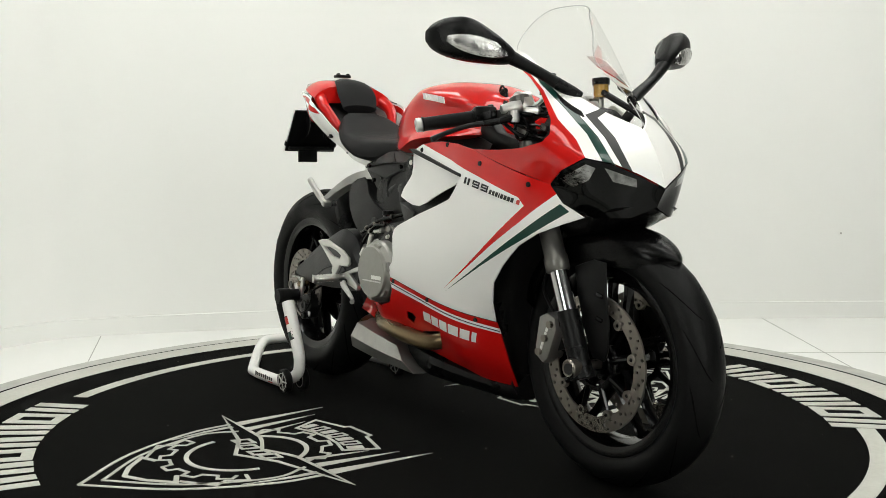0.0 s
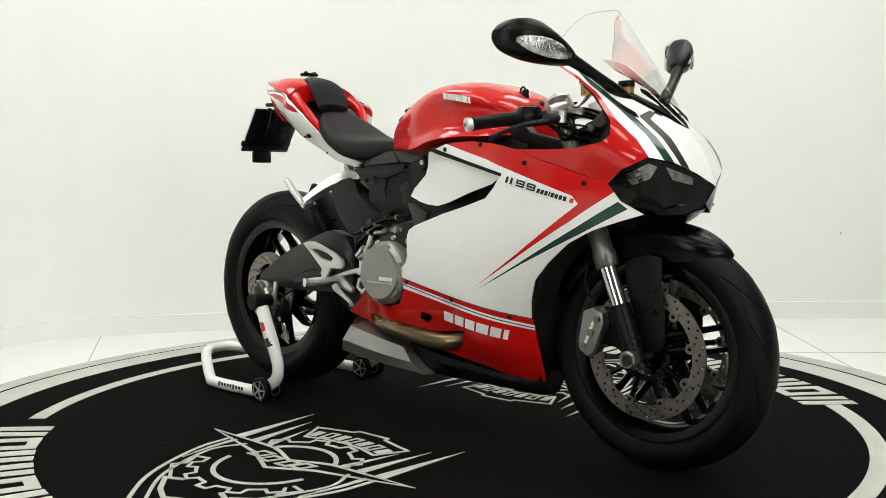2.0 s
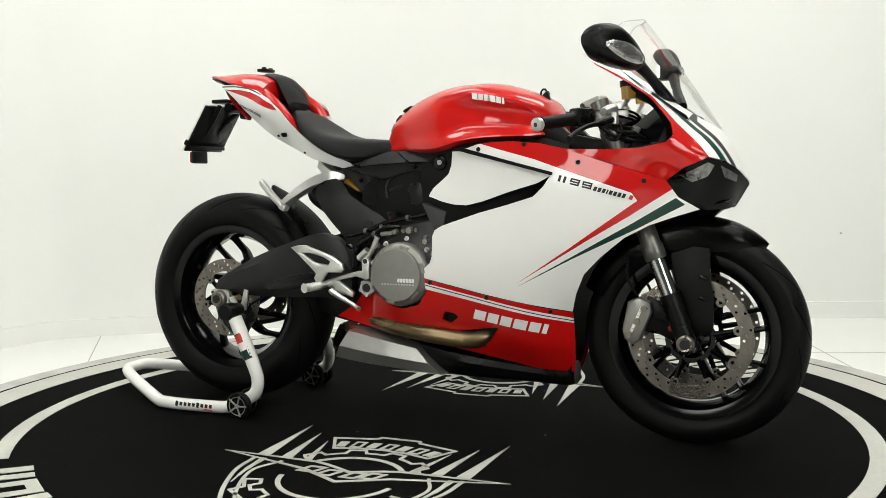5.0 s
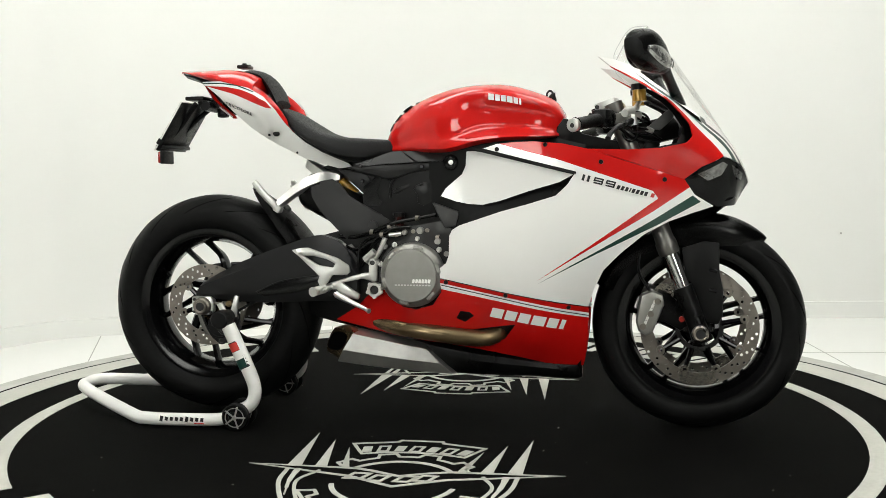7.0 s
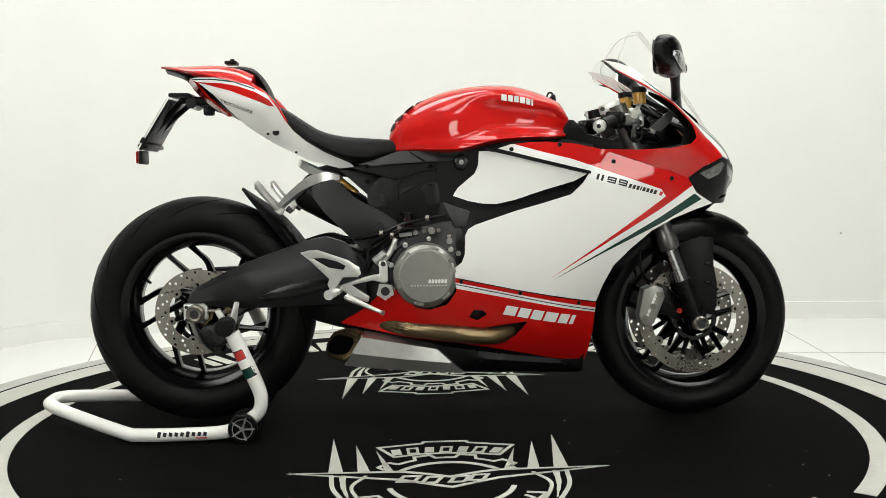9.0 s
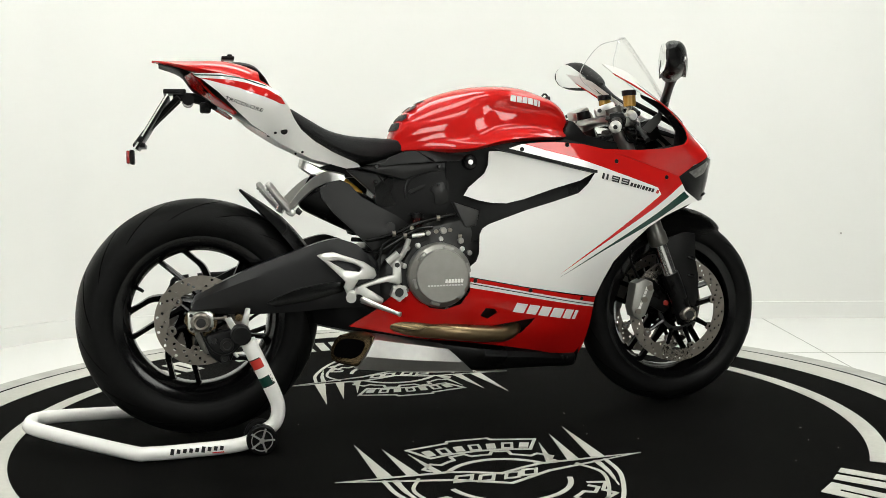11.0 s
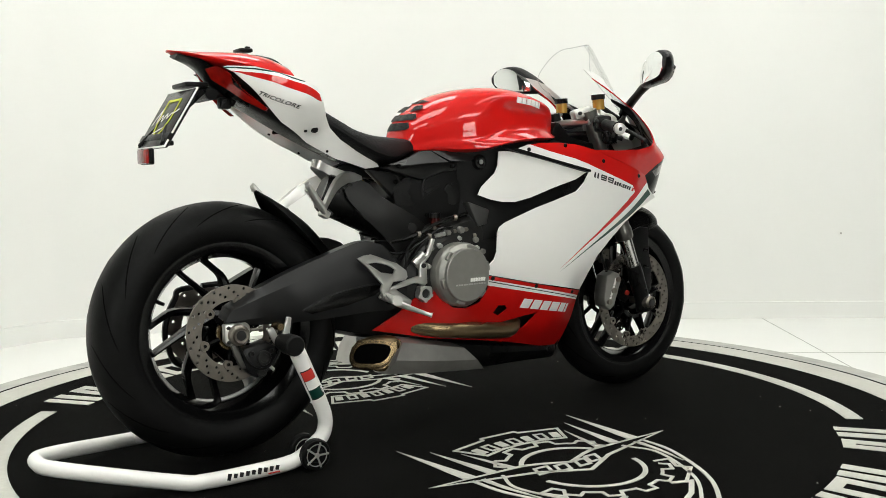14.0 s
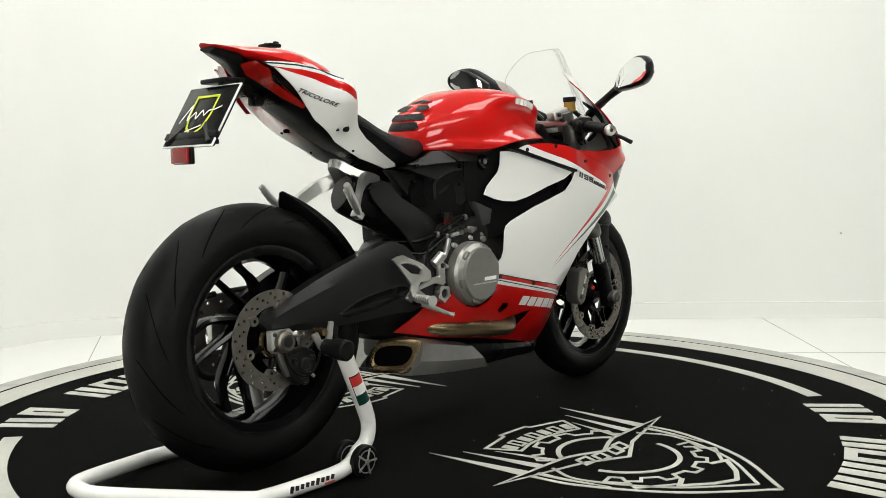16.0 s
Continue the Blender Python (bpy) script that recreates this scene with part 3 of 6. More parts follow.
# ---------------------------------------------------------------- the motorcycle
def wheel(bike, name, cx, cz, R, half, rimr, label, disc, rear):
    c = pose(cx, 0, cz)
    k = half
    rim_prof = [(rimr - 0.03, -k * 0.72), (rimr, -k * 0.80), (rimr + 0.010, -k * 0.80), (rimr + 0.012, -k * 0.70), (rimr - 0.002, -k * 0.62), (rimr - 0.012, -k * 0.3), (rimr - 0.012, k * 0.3),
                (rimr - 0.002, k * 0.62), (rimr + 0.012, k * 0.70), (rimr + 0.010, k * 0.80), (rimr, k * 0.80), (rimr - 0.03, k * 0.72), (rimr - 0.035, k * 0.3), (rimr - 0.035, -k * 0.3)]
    rim_prof = [(r + (0.012 if i in (0, 11) else 0), y) for i, (r, y) in enumerate(rim_prof)]
    w = part(name, move(lathe(rim_prof, 72, True), c), RIM, bike, label, sharp=0.7)
    base = rimr + 0.033
    ty = [(rimr + 0.002, -k * 0.74), (rimr + 0.014, -k * 0.91)]
    n = 14
    for i in range(n + 1):
        a = -80 + 160 * i / n
        s, co = math.sin(radians(a)), math.cos(radians(a))
        hgt = R - base
        ty.append((base + hgt * co, k * s / math.sin(radians(80))))
    ty += [(rimr + 0.014, k * 0.91), (rimr + 0.002, k * 0.74)]
    tyre = part("tyre", move(lathe(ty, 96, True), c), RUBBER, w, "black sports tyre with fine swept grooves", sharp=0.9)
    # tread grooves, thin dark inlays swept over the crown
    for j in range(14):
        for sg in (-1, 1):
            a0 = 2 * math.pi * (j + (0.5 if sg > 0 else 0)) / 14
            pts = []
            for i in range(9):
                f = i / 8
                ang = radians(12 + 56 * f)
                rr = base + (R - base) * math.cos(ang) + 0.0002
                yy = sg * k * math.sin(ang) / math.sin(radians(80))
                rr -= 0.0014
                th = a0 + (0.42 * f ** 1.5 if not rear else 0.5 * f ** 1.4)
                pts.append((rr * math.cos(th), yy, rr * math.sin(th)))
            part("tread_groove", move(tube(pts, [0.0008] + [0.0018] * 7 + [0.0008], 5, 2), c), GROOVE, tyre)
    part("hub", move(lathe([(0.02, -0.07), (0.035, -0.068), (0.045, -0.045), (0.038, -0.02), (0.038, 0.02), (0.045, 0.045), (0.035, 0.068), (0.02, 0.07)], 32, True), c), RIM, w)
    # five pairs of near-parallel spokes; the rear ones are swept past the hub
    for j in range(5):
        phi = radians((210 if rear else 15) + 72 * j)
        u, n = Vector((math.cos(phi), 0, math.sin(phi))), Vector((math.sin(phi), 0, -math.cos(phi)))
        for o in ((0.048, 0.112) if rear else (-0.030, 0.022)):
            end = math.sqrt((rimr - 0.014) ** 2 - o * o)
            if rear and o > 0.1:
                p = [n * 0.038 - u * 0.012, n * 0.075 + u * 0.028, n * 0.108 + u * 0.078, n * o + u * 0.12, n * o + u * end]
                r = [0.018, 0.014, 0.0105, 0.0085, 0.0105]
            else:
                s0 = math.sqrt(max(0.0, 0.044 ** 2 - o * o)) if abs(o) < 0.044 else 0.0
                p = [n * o * 0.9 + u * s0, n * o + u * 0.09, n * o + u * (end - 0.03), n * o + u * end]
                r = [0.017, 0.0095, 0.008, 0.0115]
            bm = tube(p, r, 8, 4)
            bmesh.ops.scale(bm, vec=(1, 2.1, 1), verts=bm.verts)
            part("spoke", move(bm, c), RIM, w)
    va = radians(152 if rear else -22)
    part("valve_stem", move(tube([((rimr - 0.03) * math.cos(va), -0.012, (rimr - 0.03) * math.sin(va)), ((rimr - 0.052) * math.cos(va), -0.03, (rimr - 0.052) * math.sin(va))], [0.006, 0.0045], 8, 1, False), c), BLACK, w)
    rd, ri, ys = disc
    for y in ys:
        d = part("brake_disc", move(disc_bm(rd, ri, y, 0.005, 66 if not rear else 54), c), STEEL, w, "drilled steel brake disc", sharp=0.5)
        part("disc_carrier", move(lathe([(ri * 0.42, y - 0.004), (ri * 0.52, y - 0.004), (ri * 0.52, y + 0.004), (ri * 0.42, y + 0.004)], 36, True), c), RIM if not rear else BRASS, w)
        for j in range(9 if not rear else 6):
            a = 2 * math.pi * (j + 0.3) / (9 if not rear else 6)
            q = Vector((math.cos(a), 0, math.sin(a)))
            part("carrier_arm", move(tube([q * ri * 0.48 + Vector((0, y, 0)), q * (ri - 0.001) + Vector((0, y, 0))], [0.008, 0.006], 8, 1, False), c), RIM, d)
            part("disc_bobbin", move(lathe([(0.005, -0.0065), (0.0115, -0.0065), (0.0125, -0.004), (0.0125, 0.004), (0.0115, 0.0065), (0.005, 0.0065)], 14, True), c @ Matrix.Translation(q * (ri - 0.003) + Vector((0, y, 0)))), STEEL, d)
    return w


def disc_bm(ro, ri, y, th, n):
    """A brake disc with drilled holes in three staggered rows."""
    from mathutils import geometry
    seg = 80
    loops = [[(r * math.cos(2 * math.pi * i / seg), r * math.sin(2 * math.pi * i / seg)) for i in range(seg)] for r in (ro, ri)]
    cut = []
    for i in range(n):
        a = 2 * math.pi * i / n
        r = ri + (ro - ri) * (0.27, 0.52, 0.80)[i % 3]
        cut.append([(r * math.cos(a) + 0.0042 * math.cos(t * math.pi / 4), r * math.sin(a) + 0.0042 * math.sin(t * math.pi / 4)) for t in range(8)])
    return slab(loops[0], y - th / 2, y + th / 2, 0, [loops[1]] + cut)


def both(name, bm, mat, bike, label=""):
    """A part of the right side and its mirror image on the left."""
    left = mirrored(bm)
    a = part(name, bm, mat, bike, label)
    b = part(name, left, mat, bike, label)
    return a, b


SIDE = Surface([(x, y + max(0, 0.8 - z) * 0.021, z) for x, y, z in [(0.153, -0.19, 0.788), (0.203, -0.195, 0.789), (0.304, -0.2, 0.809), (0.448, -0.21, 0.787), (0.483, -0.213, 0.752), (0.413, -0.224, 0.725), (0.649, -0.2, 0.704),
                (0.701, -0.178, 0.705), (0.78, -0.148, 0.63), (0.66, -0.18, 0.59), (0.54, -0.188, 0.51), (0.464, -0.165, 0.406), (0.449, -0.13, 0.33), (0.31, -0.204, 0.428), (0.183, -0.19, 0.358),
                (0.384, -0.152, 0.294), (0.043, -0.205, 0.44), (0.08, -0.212, 0.577), (0.25, -0.218, 0.56), (0.11, -0.176, 0.325), (-0.05, -0.185, 0.33), (-0.15, -0.15, 0.36), (-0.28, -0.11, 0.30),
                (0.43, -0.06, 0.175), (0.27, -0.10, 0.197), (0.05, -0.125, 0.24), (-0.11, -0.13, 0.264), (0.3, -0.15, 0.25), (0.364, -0.222, 0.66)]], 0, 3e-4)
NOSE_PTS = [(0.475, -0.14, 1.036), (0.515, -0.137, 1.029), (0.557, -0.133, 1.014), (0.62, -0.122, 0.967), (0.682, -0.106, 0.92), (0.76, -0.062, 0.868), (0.818, 0, 0.83), (0.86, 0, 0.765), (0.886, 0, 0.699),
            (0.868, -0.06, 0.728), (0.84, -0.115, 0.752), (0.802, -0.165, 0.764), (0.745, -0.182, 0.737), (0.701, -0.176, 0.705), (0.6, -0.203, 0.738), (0.52, -0.21, 0.764), (0.448, -0.208, 0.787),
            (0.55, -0.21, 0.784), (0.64, -0.212, 0.787), (0.706, -0.207, 0.80), (0.721, -0.197, 0.817), (0.714, -0.188, 0.849), (0.66, -0.172, 0.912), (0.605, -0.157, 0.951), (0.513, -0.145, 1.004)]
NOSE = Surface(NOSE_PTS + [(0.80, -0.10, 0.82), (0.845, -0.05, 0.78), (0.765, -0.16, 0.81)], 45, 2e-4)
LAMP = Surface([(0.701, -0.176, 0.705), (0.745, -0.182, 0.735), (0.802, -0.165, 0.762), (0.84, -0.115, 0.75), (0.868, -0.06, 0.726), (0.886, 0, 0.697),
                (0.862, -0.0, 0.655), (0.842, -0.06, 0.632), (0.79, -0.12, 0.63), (0.735, -0.16, 0.655), (0.83, -0.11, 0.69)], 45, 2e-4)


def fairings(bike):
    main = [(0.153, 0.788), (0.201, 0.803), (0.25, 0.808), (0.304, 0.809), (0.38, 0.802), (0.448, 0.787), (0.546, 0.754), (0.701, 0.705), (0.729, 0.663), (0.78, 0.632), (0.723, 0.614), (0.659, 0.591),
            (0.597, 0.558), (0.536, 0.507), (0.49, 0.46), (0.464, 0.404), (0.449, 0.355), (0.367, 0.370), (0.21, 0.400), (0.043, 0.436), (0.043, 0.463), (0.062, 0.478), (0.070, 0.50), (0.072, 0.553),
            (0.08, 0.570), (0.10, 0.582), (0.211, 0.619), (0.288, 0.64), (0.364, 0.663), (0.394, 0.691), (0.416, 0.724), (0.364, 0.737), (0.288, 0.754), (0.212, 0.775)]
    red = [(0.201, 0.806), (0.273, 0.785), (0.365, 0.761), (0.426, 0.74), (0.578, 0.688), (0.619, 0.674), (0.633, 0.654), (0.591, 0.624), (0.454, 0.527), (0.311, 0.43), (0.503, 0.549), (0.613, 0.615),
           (0.717, 0.684), (0.72, 0.72), (0.45, 0.83), (0.3, 0.83)]
    green = [(0.724, 0.661), (0.622, 0.598), (0.465, 0.508), (0.311, 0.421), (0.462, 0.500), (0.63, 0.582), (0.746, 0.644)]
    both("side_fairing", panel(SIDE, main, [(red, 1), (green, 2)], 0.014), [WHITE, RED, GREEN], bike, "white side fairing with red and green stripes")
    belly = [(0.043, 0.433), (0.21, 0.397), (0.367, 0.367), (0.45, 0.352), (0.447, 0.266), (0.439, 0.203), (0.432, 0.174), (0.374, 0.173), (0.275, 0.197), (0.177, 0.217), (0.048, 0.239), (-0.114, 0.264),
             (-0.285, 0.301), (-0.21, 0.346), (-0.184, 0.372), (-0.155, 0.396), (-0.124, 0.405), (-0.099, 0.377), (-0.067, 0.351), (-0.027, 0.345), (0.021, 0.359), (0.046, 0.396)]
    belt = [(0.03, 0.425), (0.45, 0.336), (0.46, 0.320), (0.03, 0.408)]
    hole = [(0.083, 0.32), (0.096, 0.342), (0.123, 0.339), (0.134, 0.328), (0.107, 0.309)]
    slot = [(-0.1, 0.292), (0.0, 0.298), (0.12, 0.285), (0.21, 0.30), (0.25, 0.305), (0.215, 0.258), (0.13, 0.243), (0.0, 0.262), (-0.1, 0.275)]
    both("belly_fairing", panel(SIDE, belly, [(belt, 1)], 0.014, holes=[hole, slot]), [RED, WHITE], bike, "red belly fairing with white belt stripe")
    for z0, z1 in ((0.4195, 0.3295),):
        pin = [(0.046, z0 - 0.002), (0.45, z1), (0.45, z1 - 0.0025), (0.046, z0 - 0.0045)]
        both("pinstripe", panel(SIDE, pin, (), 0.014, 0.001, 0.0008), INK, bike)
    # black lower tray under the red
    tray = []
    for x, z1, z0, w in ((-0.05, 0.24, 0.165, 0.10), (0.10, 0.215, 0.15, 0.11), (0.28, 0.19, 0.145, 0.09), (0.40, 0.175, 0.137, 0.06), (0.428, 0.18, 0.14, 0.035)):
        tray.append([(x, -w, z1), (x, -w * 0.8, z0), (x, 0, z0 - 0.006), (x, w * 0.8, z0), (x, w, z1), (x, 0, z1 + 0.02)])
    part("belly_tray", loft(tray, 4, 3), BLACK, bike, "black lower belly tray")
    # inner black front liner between the fairings
    lin = []
    for z, x, w in ((0.15, 0.425, 0.04), (0.25, 0.43, 0.085), (0.35, 0.435, 0.115), (0.45, 0.46, 0.14), (0.55, 0.50, 0.16), (0.66, 0.56, 0.17)):
        lin.append([(x, -w, z), (x - 0.03, -w * 0.5, z), (x - 0.04, 0, z), (x - 0.03, w * 0.5, z), (x, w, z), (x - 0.14, w * 0.9, z), (x - 0.16, 0, z), (x - 0.14, -w * 0.9, z)])
    part("radiator_liner", loft(lin, 3, 2), BLACK, bike, "black inner liner and radiator shroud")
    # white duct plates
    dsurf = Surface([(0.115, -0.165, 0.785), (0.162, -0.183, 0.782), (0.41, -0.212, 0.718), (0.289, -0.197, 0.68), (0.211, -0.186, 0.652), (0.085, -0.165, 0.648), (0.041, -0.16, 0.662), (0.102, -0.162, 0.723), (0.25, -0.197, 0.73)], 0, 3e-4)
    duct = [(0.115, 0.785), (0.14, 0.785), (0.162, 0.781), (0.25, 0.759), (0.41, 0.719), (0.373, 0.699), (0.289, 0.675), (0.211, 0.649), (0.161, 0.638), (0.12, 0.640), (0.085, 0.647), (0.041, 0.662), (0.055, 0.684), (0.102, 0.723), (0.112, 0.746)]
    both("duct_plate", panel(dsurf, duct, (), 0.014), WHITE, bike, "pearl white air duct plate")
    back = [(0.0, 0.79), (0.054, 0.80), (0.133, 0.817), (0.212, 0.822), (0.354, 0.822), (0.44, 0.80), (0.43, 0.70), (0.36, 0.62), (0.16, 0.55), (0.06, 0.53), (0.0, 0.6)]
    bsurf = Surface([(0.0, -0.12, 0.79), (0.212, -0.155, 0.822), (0.354, -0.12, 0.822), (0.43, -0.185, 0.70), (0.36, -0.185, 0.62), (0.06, -0.15, 0.53), (0.0, -0.12, 0.6), (0.2, -0.15, 0.7)], 0, 3e-4)
    both("duct_backing", panel(bsurf, back, (), 0.02), BLACK, bike, "black duct recess behind the white plate")
    both("duct_rim", panel(Surface([(0.115, -0.19, 0.8), (0.42, -0.226, 0.725), (0.2, -0.2, 0.78)], 0), [(0.13, 0.792), (0.16, 0.793), (0.29, 0.759), (0.418, 0.727), (0.418, 0.719), (0.29, 0.75), (0.17, 0.779)], (), 0.02, 0.02), BLACK, bike)
    # fairing bolts
    for x, z, s in ((0.203, 0.789, SIDE), (0.335, 0.80, SIDE), (0.483, 0.752, SIDE), (0.649, 0.704, SIDE), (0.06, 0.424, SIDE), (0.225, 0.389, SIDE), (0.395, 0.355, SIDE), (-0.147, 0.382, SIDE)):
        p = s.at(x, z, 0.0)
        both("fairing_bolt", move(lathe([(0.0025, -0.002), (0.0055, -0.0025), (0.0065, 0.0), (0.0065, 0.006), (0.002, 0.006)], 12), Matrix.Translation(p)), BLACK, bike)
    # nose
    uw = [NOSE.uw(p) for p in NOSE_PTS]
    nred = [NOSE.uw(p) for p in ((0.44, -0.15, 1.04), (0.50, -0.145, 1.014), (0.60, -0.155, 0.962), (0.66, -0.165, 0.92), (0.723, -0.175, 0.851), (0.768, -0.161, 0.806), (0.805, -0.159, 0.755), (0.70, -0.20, 0.69), (0.4, -0.24, 0.76), (0.40, -0.2, 0.9))]
    ngreen = [NOSE.uw(p) for p in ((0.57, -0.138, 0.992), (0.638, -0.156, 0.937), (0.715, -0.147, 0.875), (0.778, -0.137, 0.817), (0.832, -0.131, 0.745), (0.846, -0.109, 0.74), (0.798, -0.121, 0.81), (0.731, -0.127, 0.869), (0.665, -0.14, 0.924))]
    nblack = [NOSE.uw(p) for p in ((0.744, -0.113, 0.862), (0.748, -0.07, 0.877), (0.759, -0.062, 0.87), (0.762, -0.091, 0.855), (0.813, -0.085, 0.81), (0.858, -0.074, 0.735), (0.853, -0.093, 0.735), (0.803, -0.108, 0.81))]
    both("nose_cowl", panel(NOSE, uw, [(nred, 1), (ngreen, 2), (nblack, 3)], 0.012), [WHITE, RED, GREEN, INK], bike, "red and white nose cowl with green and black stripes")
    lo = [LAMP.uw(p) for p in ((0.701, -0.176, 0.703), (0.745, -0.182, 0.734), (0.802, -0.165, 0.761), (0.84, -0.115, 0.749), (0.868, -0.06, 0.724), (0.885, 0, 0.694), (0.862, 0, 0.655), (0.842, -0.06, 0.632), (0.79, -0.12, 0.63), (0.735, -0.16, 0.655))]
    ref = [LAMP.uw(p) for p in ((0.735, -0.178, 0.718), (0.80, -0.16, 0.75), (0.815, -0.145, 0.742), (0.80, -0.15, 0.715), (0.765, -0.165, 0.70))]
    ref2 = [LAMP.uw(p) for p in ((0.826, -0.128, 0.742), (0.862, -0.066, 0.718), (0.86, -0.062, 0.70), (0.835, -0.11, 0.712))]
    both("headlamp", panel(LAMP, lo, [(ref, 1), (ref2, 1)], 0.012, 0.004), [SMOKE, REFLECT], bike, "dark glossy headlamp under a black cover")
    # chin intake
    chin = []
    for x, z1, z0, w in ((0.66, 0.63, 0.56, 0.10), (0.737, 0.638, 0.582, 0.106), (0.79, 0.642, 0.607, 0.108), (0.822, 0.646, 0.629, 0.102), (0.838, 0.650, 0.637, 0.085), (0.850, 0.656, 0.643, 0.05)):
        chin.append([(x, -w, z1), (x, -w * 0.85, z0 + 0.02), (x, -w * 0.4, z0), (x, w * 0.4, z0), (x, w * 0.85, z0 + 0.02), (x, w, z1), (x, 0, z1 + 0.01)])
    part("chin_intake", loft(chin, 4, 3), BLACK_PAINT, bike, "black chin air intake under the headlamps")
    # windscreen
    rows = []
    for xc, zc, xe, ze, hw in ((0.820, 0.828, 0.817, 0.826, 0.006), (0.777, 0.895, 0.735, 0.872, 0.064), (0.73, 0.965, 0.645, 0.935, 0.098), (0.682, 1.035, 0.558, 0.985, 0.122), (0.638, 1.095, 0.515, 1.03, 0.126),
                               (0.615, 1.124, 0.534, 1.083, 0.103), (0.607, 1.133, 0.56, 1.12, 0.066)):
        rows.append([(xc - (xc - xe) * v * v, hw * v, zc - (zc - ze) * v * v) for v in (-1, -0.75, -0.5, -0.25, 0, 0.25, 0.5, 0.75, 1)])
    bm = loft(rows, 5, 3, closed=False)
    ws = part("windscreen", bm, SCREEN, bike, "clear curved plastic windscreen")
    ws.visible_shadow = False
    rim = [Vector(r[0]) for r in rows] + [Vector(rows[-1][k]) for k in (2, 4, 6)] + [Vector(r[-1]) for r in rows[::-1]]
    part("screen_edge", tube(rim, 0.0012, 6, 5), LENS, ws)
    part("dash_panel", loft([[(0.56, -w, z), (0.56, w, z), (x, w * 0.9, z + 0.03), (x, -w * 0.9, z + 0.03)] for z, x, w in ((0.79, 0.69, 0.07), (0.825, 0.69, 0.075), (0.852, 0.67, 0.06))], 3, 2), BLACK, bike, "black instrument cluster behind the screen")
    part("headstock_cover", loft([[(x, -w, 0.73), (x, -w, z - 0.015), (x, -w * 0.7, z), (x, w * 0.7, z), (x, w, z - 0.015), (x, w, 0.73)] for x, z, w in ((0.49, 0.79, 0.06), (0.53, 0.83, 0.085), (0.60, 0.85, 0.09), (0.64, 0.84, 0.07))], 3, 2), BLACK, bike, "black headstock cover between the bars")
    for sg in (-1, 1):
        for k, (y0, z0) in enumerate(((0.15, 0.87), (0.16, 0.86), (0.14, 0.875))):
            part("control_cable", tube([(0.50 + 0.01 * k, sg * y0, z0), (0.55 + 0.012 * k, sg * (y0 - 0.015), z0 + 0.012), (0.61, sg * (0.09 - 0.012 * k), z0 - 0.005), (0.615, sg * 0.06, 0.82 - 0.01 * k)], 0.0035, 8), BLACK_PAINT, bike)
    both("screen_bracket", tube([(0.60, -0.08, 0.93), (0.74, -0.08, 0.86), (0.80, -0.02, 0.83)], 0.008, 8), BLACK, bike)
    both("cockpit_liner", panel(Surface([(0.46, -0.17, 0.78), (0.71, -0.175, 0.80), (0.70, -0.15, 0.88), (0.58, -0.125, 0.96), (0.46, -0.12, 1.0), (0.5, -0.17, 0.74), (0.75, -0.12, 0.82)], 0, 1e-3),
         [(0.56, 0.76), (0.60, 0.785), (0.68, 0.80), (0.695, 0.84), (0.67, 0.88), (0.64, 0.91), (0.60, 0.94), (0.60, 0.95), (0.66, 0.925), (0.74, 0.87), (0.78, 0.80), (0.70, 0.72)], (), 0.02), BLACK, bike, "black inner cockpit panel")
    # plain blocks in place of the maker's name on the belly
    ang = math.atan2(-0.036, 0.205)
    blocks = bars((1.2, 1.1, 1.1, 1.28, 1.0, 0.42), 0.028, 0.22, 0.24)
    for lp in blocks:
        q = [(0.178 + math.cos(ang) * x - math.sin(ang) * y * 0.9, 0.327 + math.sin(ang) * x + math.cos(ang) * y) for x, y in lp]
        both("name_block", panel(SIDE, q, (), 0.012, 0.001, 0.0012), WHITE, bike)
    # number on the white side panel
    ang = math.atan2(0.674 - 0.714, 0.60 - 0.44)
    x0 = 0.0
    for digit in "1199":
        if digit == "1":
            lines, adv = [[(0, 0), (0.0012, 0.0165)]], 0.0135
        else:
            lines, adv = [[(0.002, 0.0018), (0.024, 0.0018), (0.0252, 0.0148), (0.004, 0.0148), (0.0033, 0.0082), (0.0246, 0.0082)]], 0.0325
        for ln in lines:
            bm = stroke(ln, 0.0066 if digit == "1" else 0.0040, False, 0.0, 0.0008)
            bmesh.ops.subdivide_edges(bm, edges=bm.edges[:], cuts=2, use_grid_fill=True)
            for v in bm.verts:
                x, y, lift = v.co.x + x0, v.co.y, v.co.z
                v.co = SIDE.at(0.435 + math.cos(ang) * x - math.sin(ang) * y, 0.703 + math.sin(ang) * x + math.cos(ang) * y, 0.0008 + lift)
            part("number_print", bm, INK, bike, "black model number in wide figures", smooth=False)
        x0 += adv
    for i, lp in enumerate(bars((0.7, 0.7, 0.7, 0.3, 0.7, 0.7, 0.7, 0.7, 0.8), 0.0112, 0.2, 0.3)):
        if i == 8:
            lp = [(x + 0.006, y) for x, y in lp]
        q = [(0.523 + math.cos(ang) * x - math.sin(ang) * y, 0.680 + math.sin(ang) * x + math.cos(ang) * y) for x, y in lp]
        part("name_bar", panel(SIDE, q, (), 0.012, 0.001, 0.0012), REDINK if i == 8 else INK, bike)


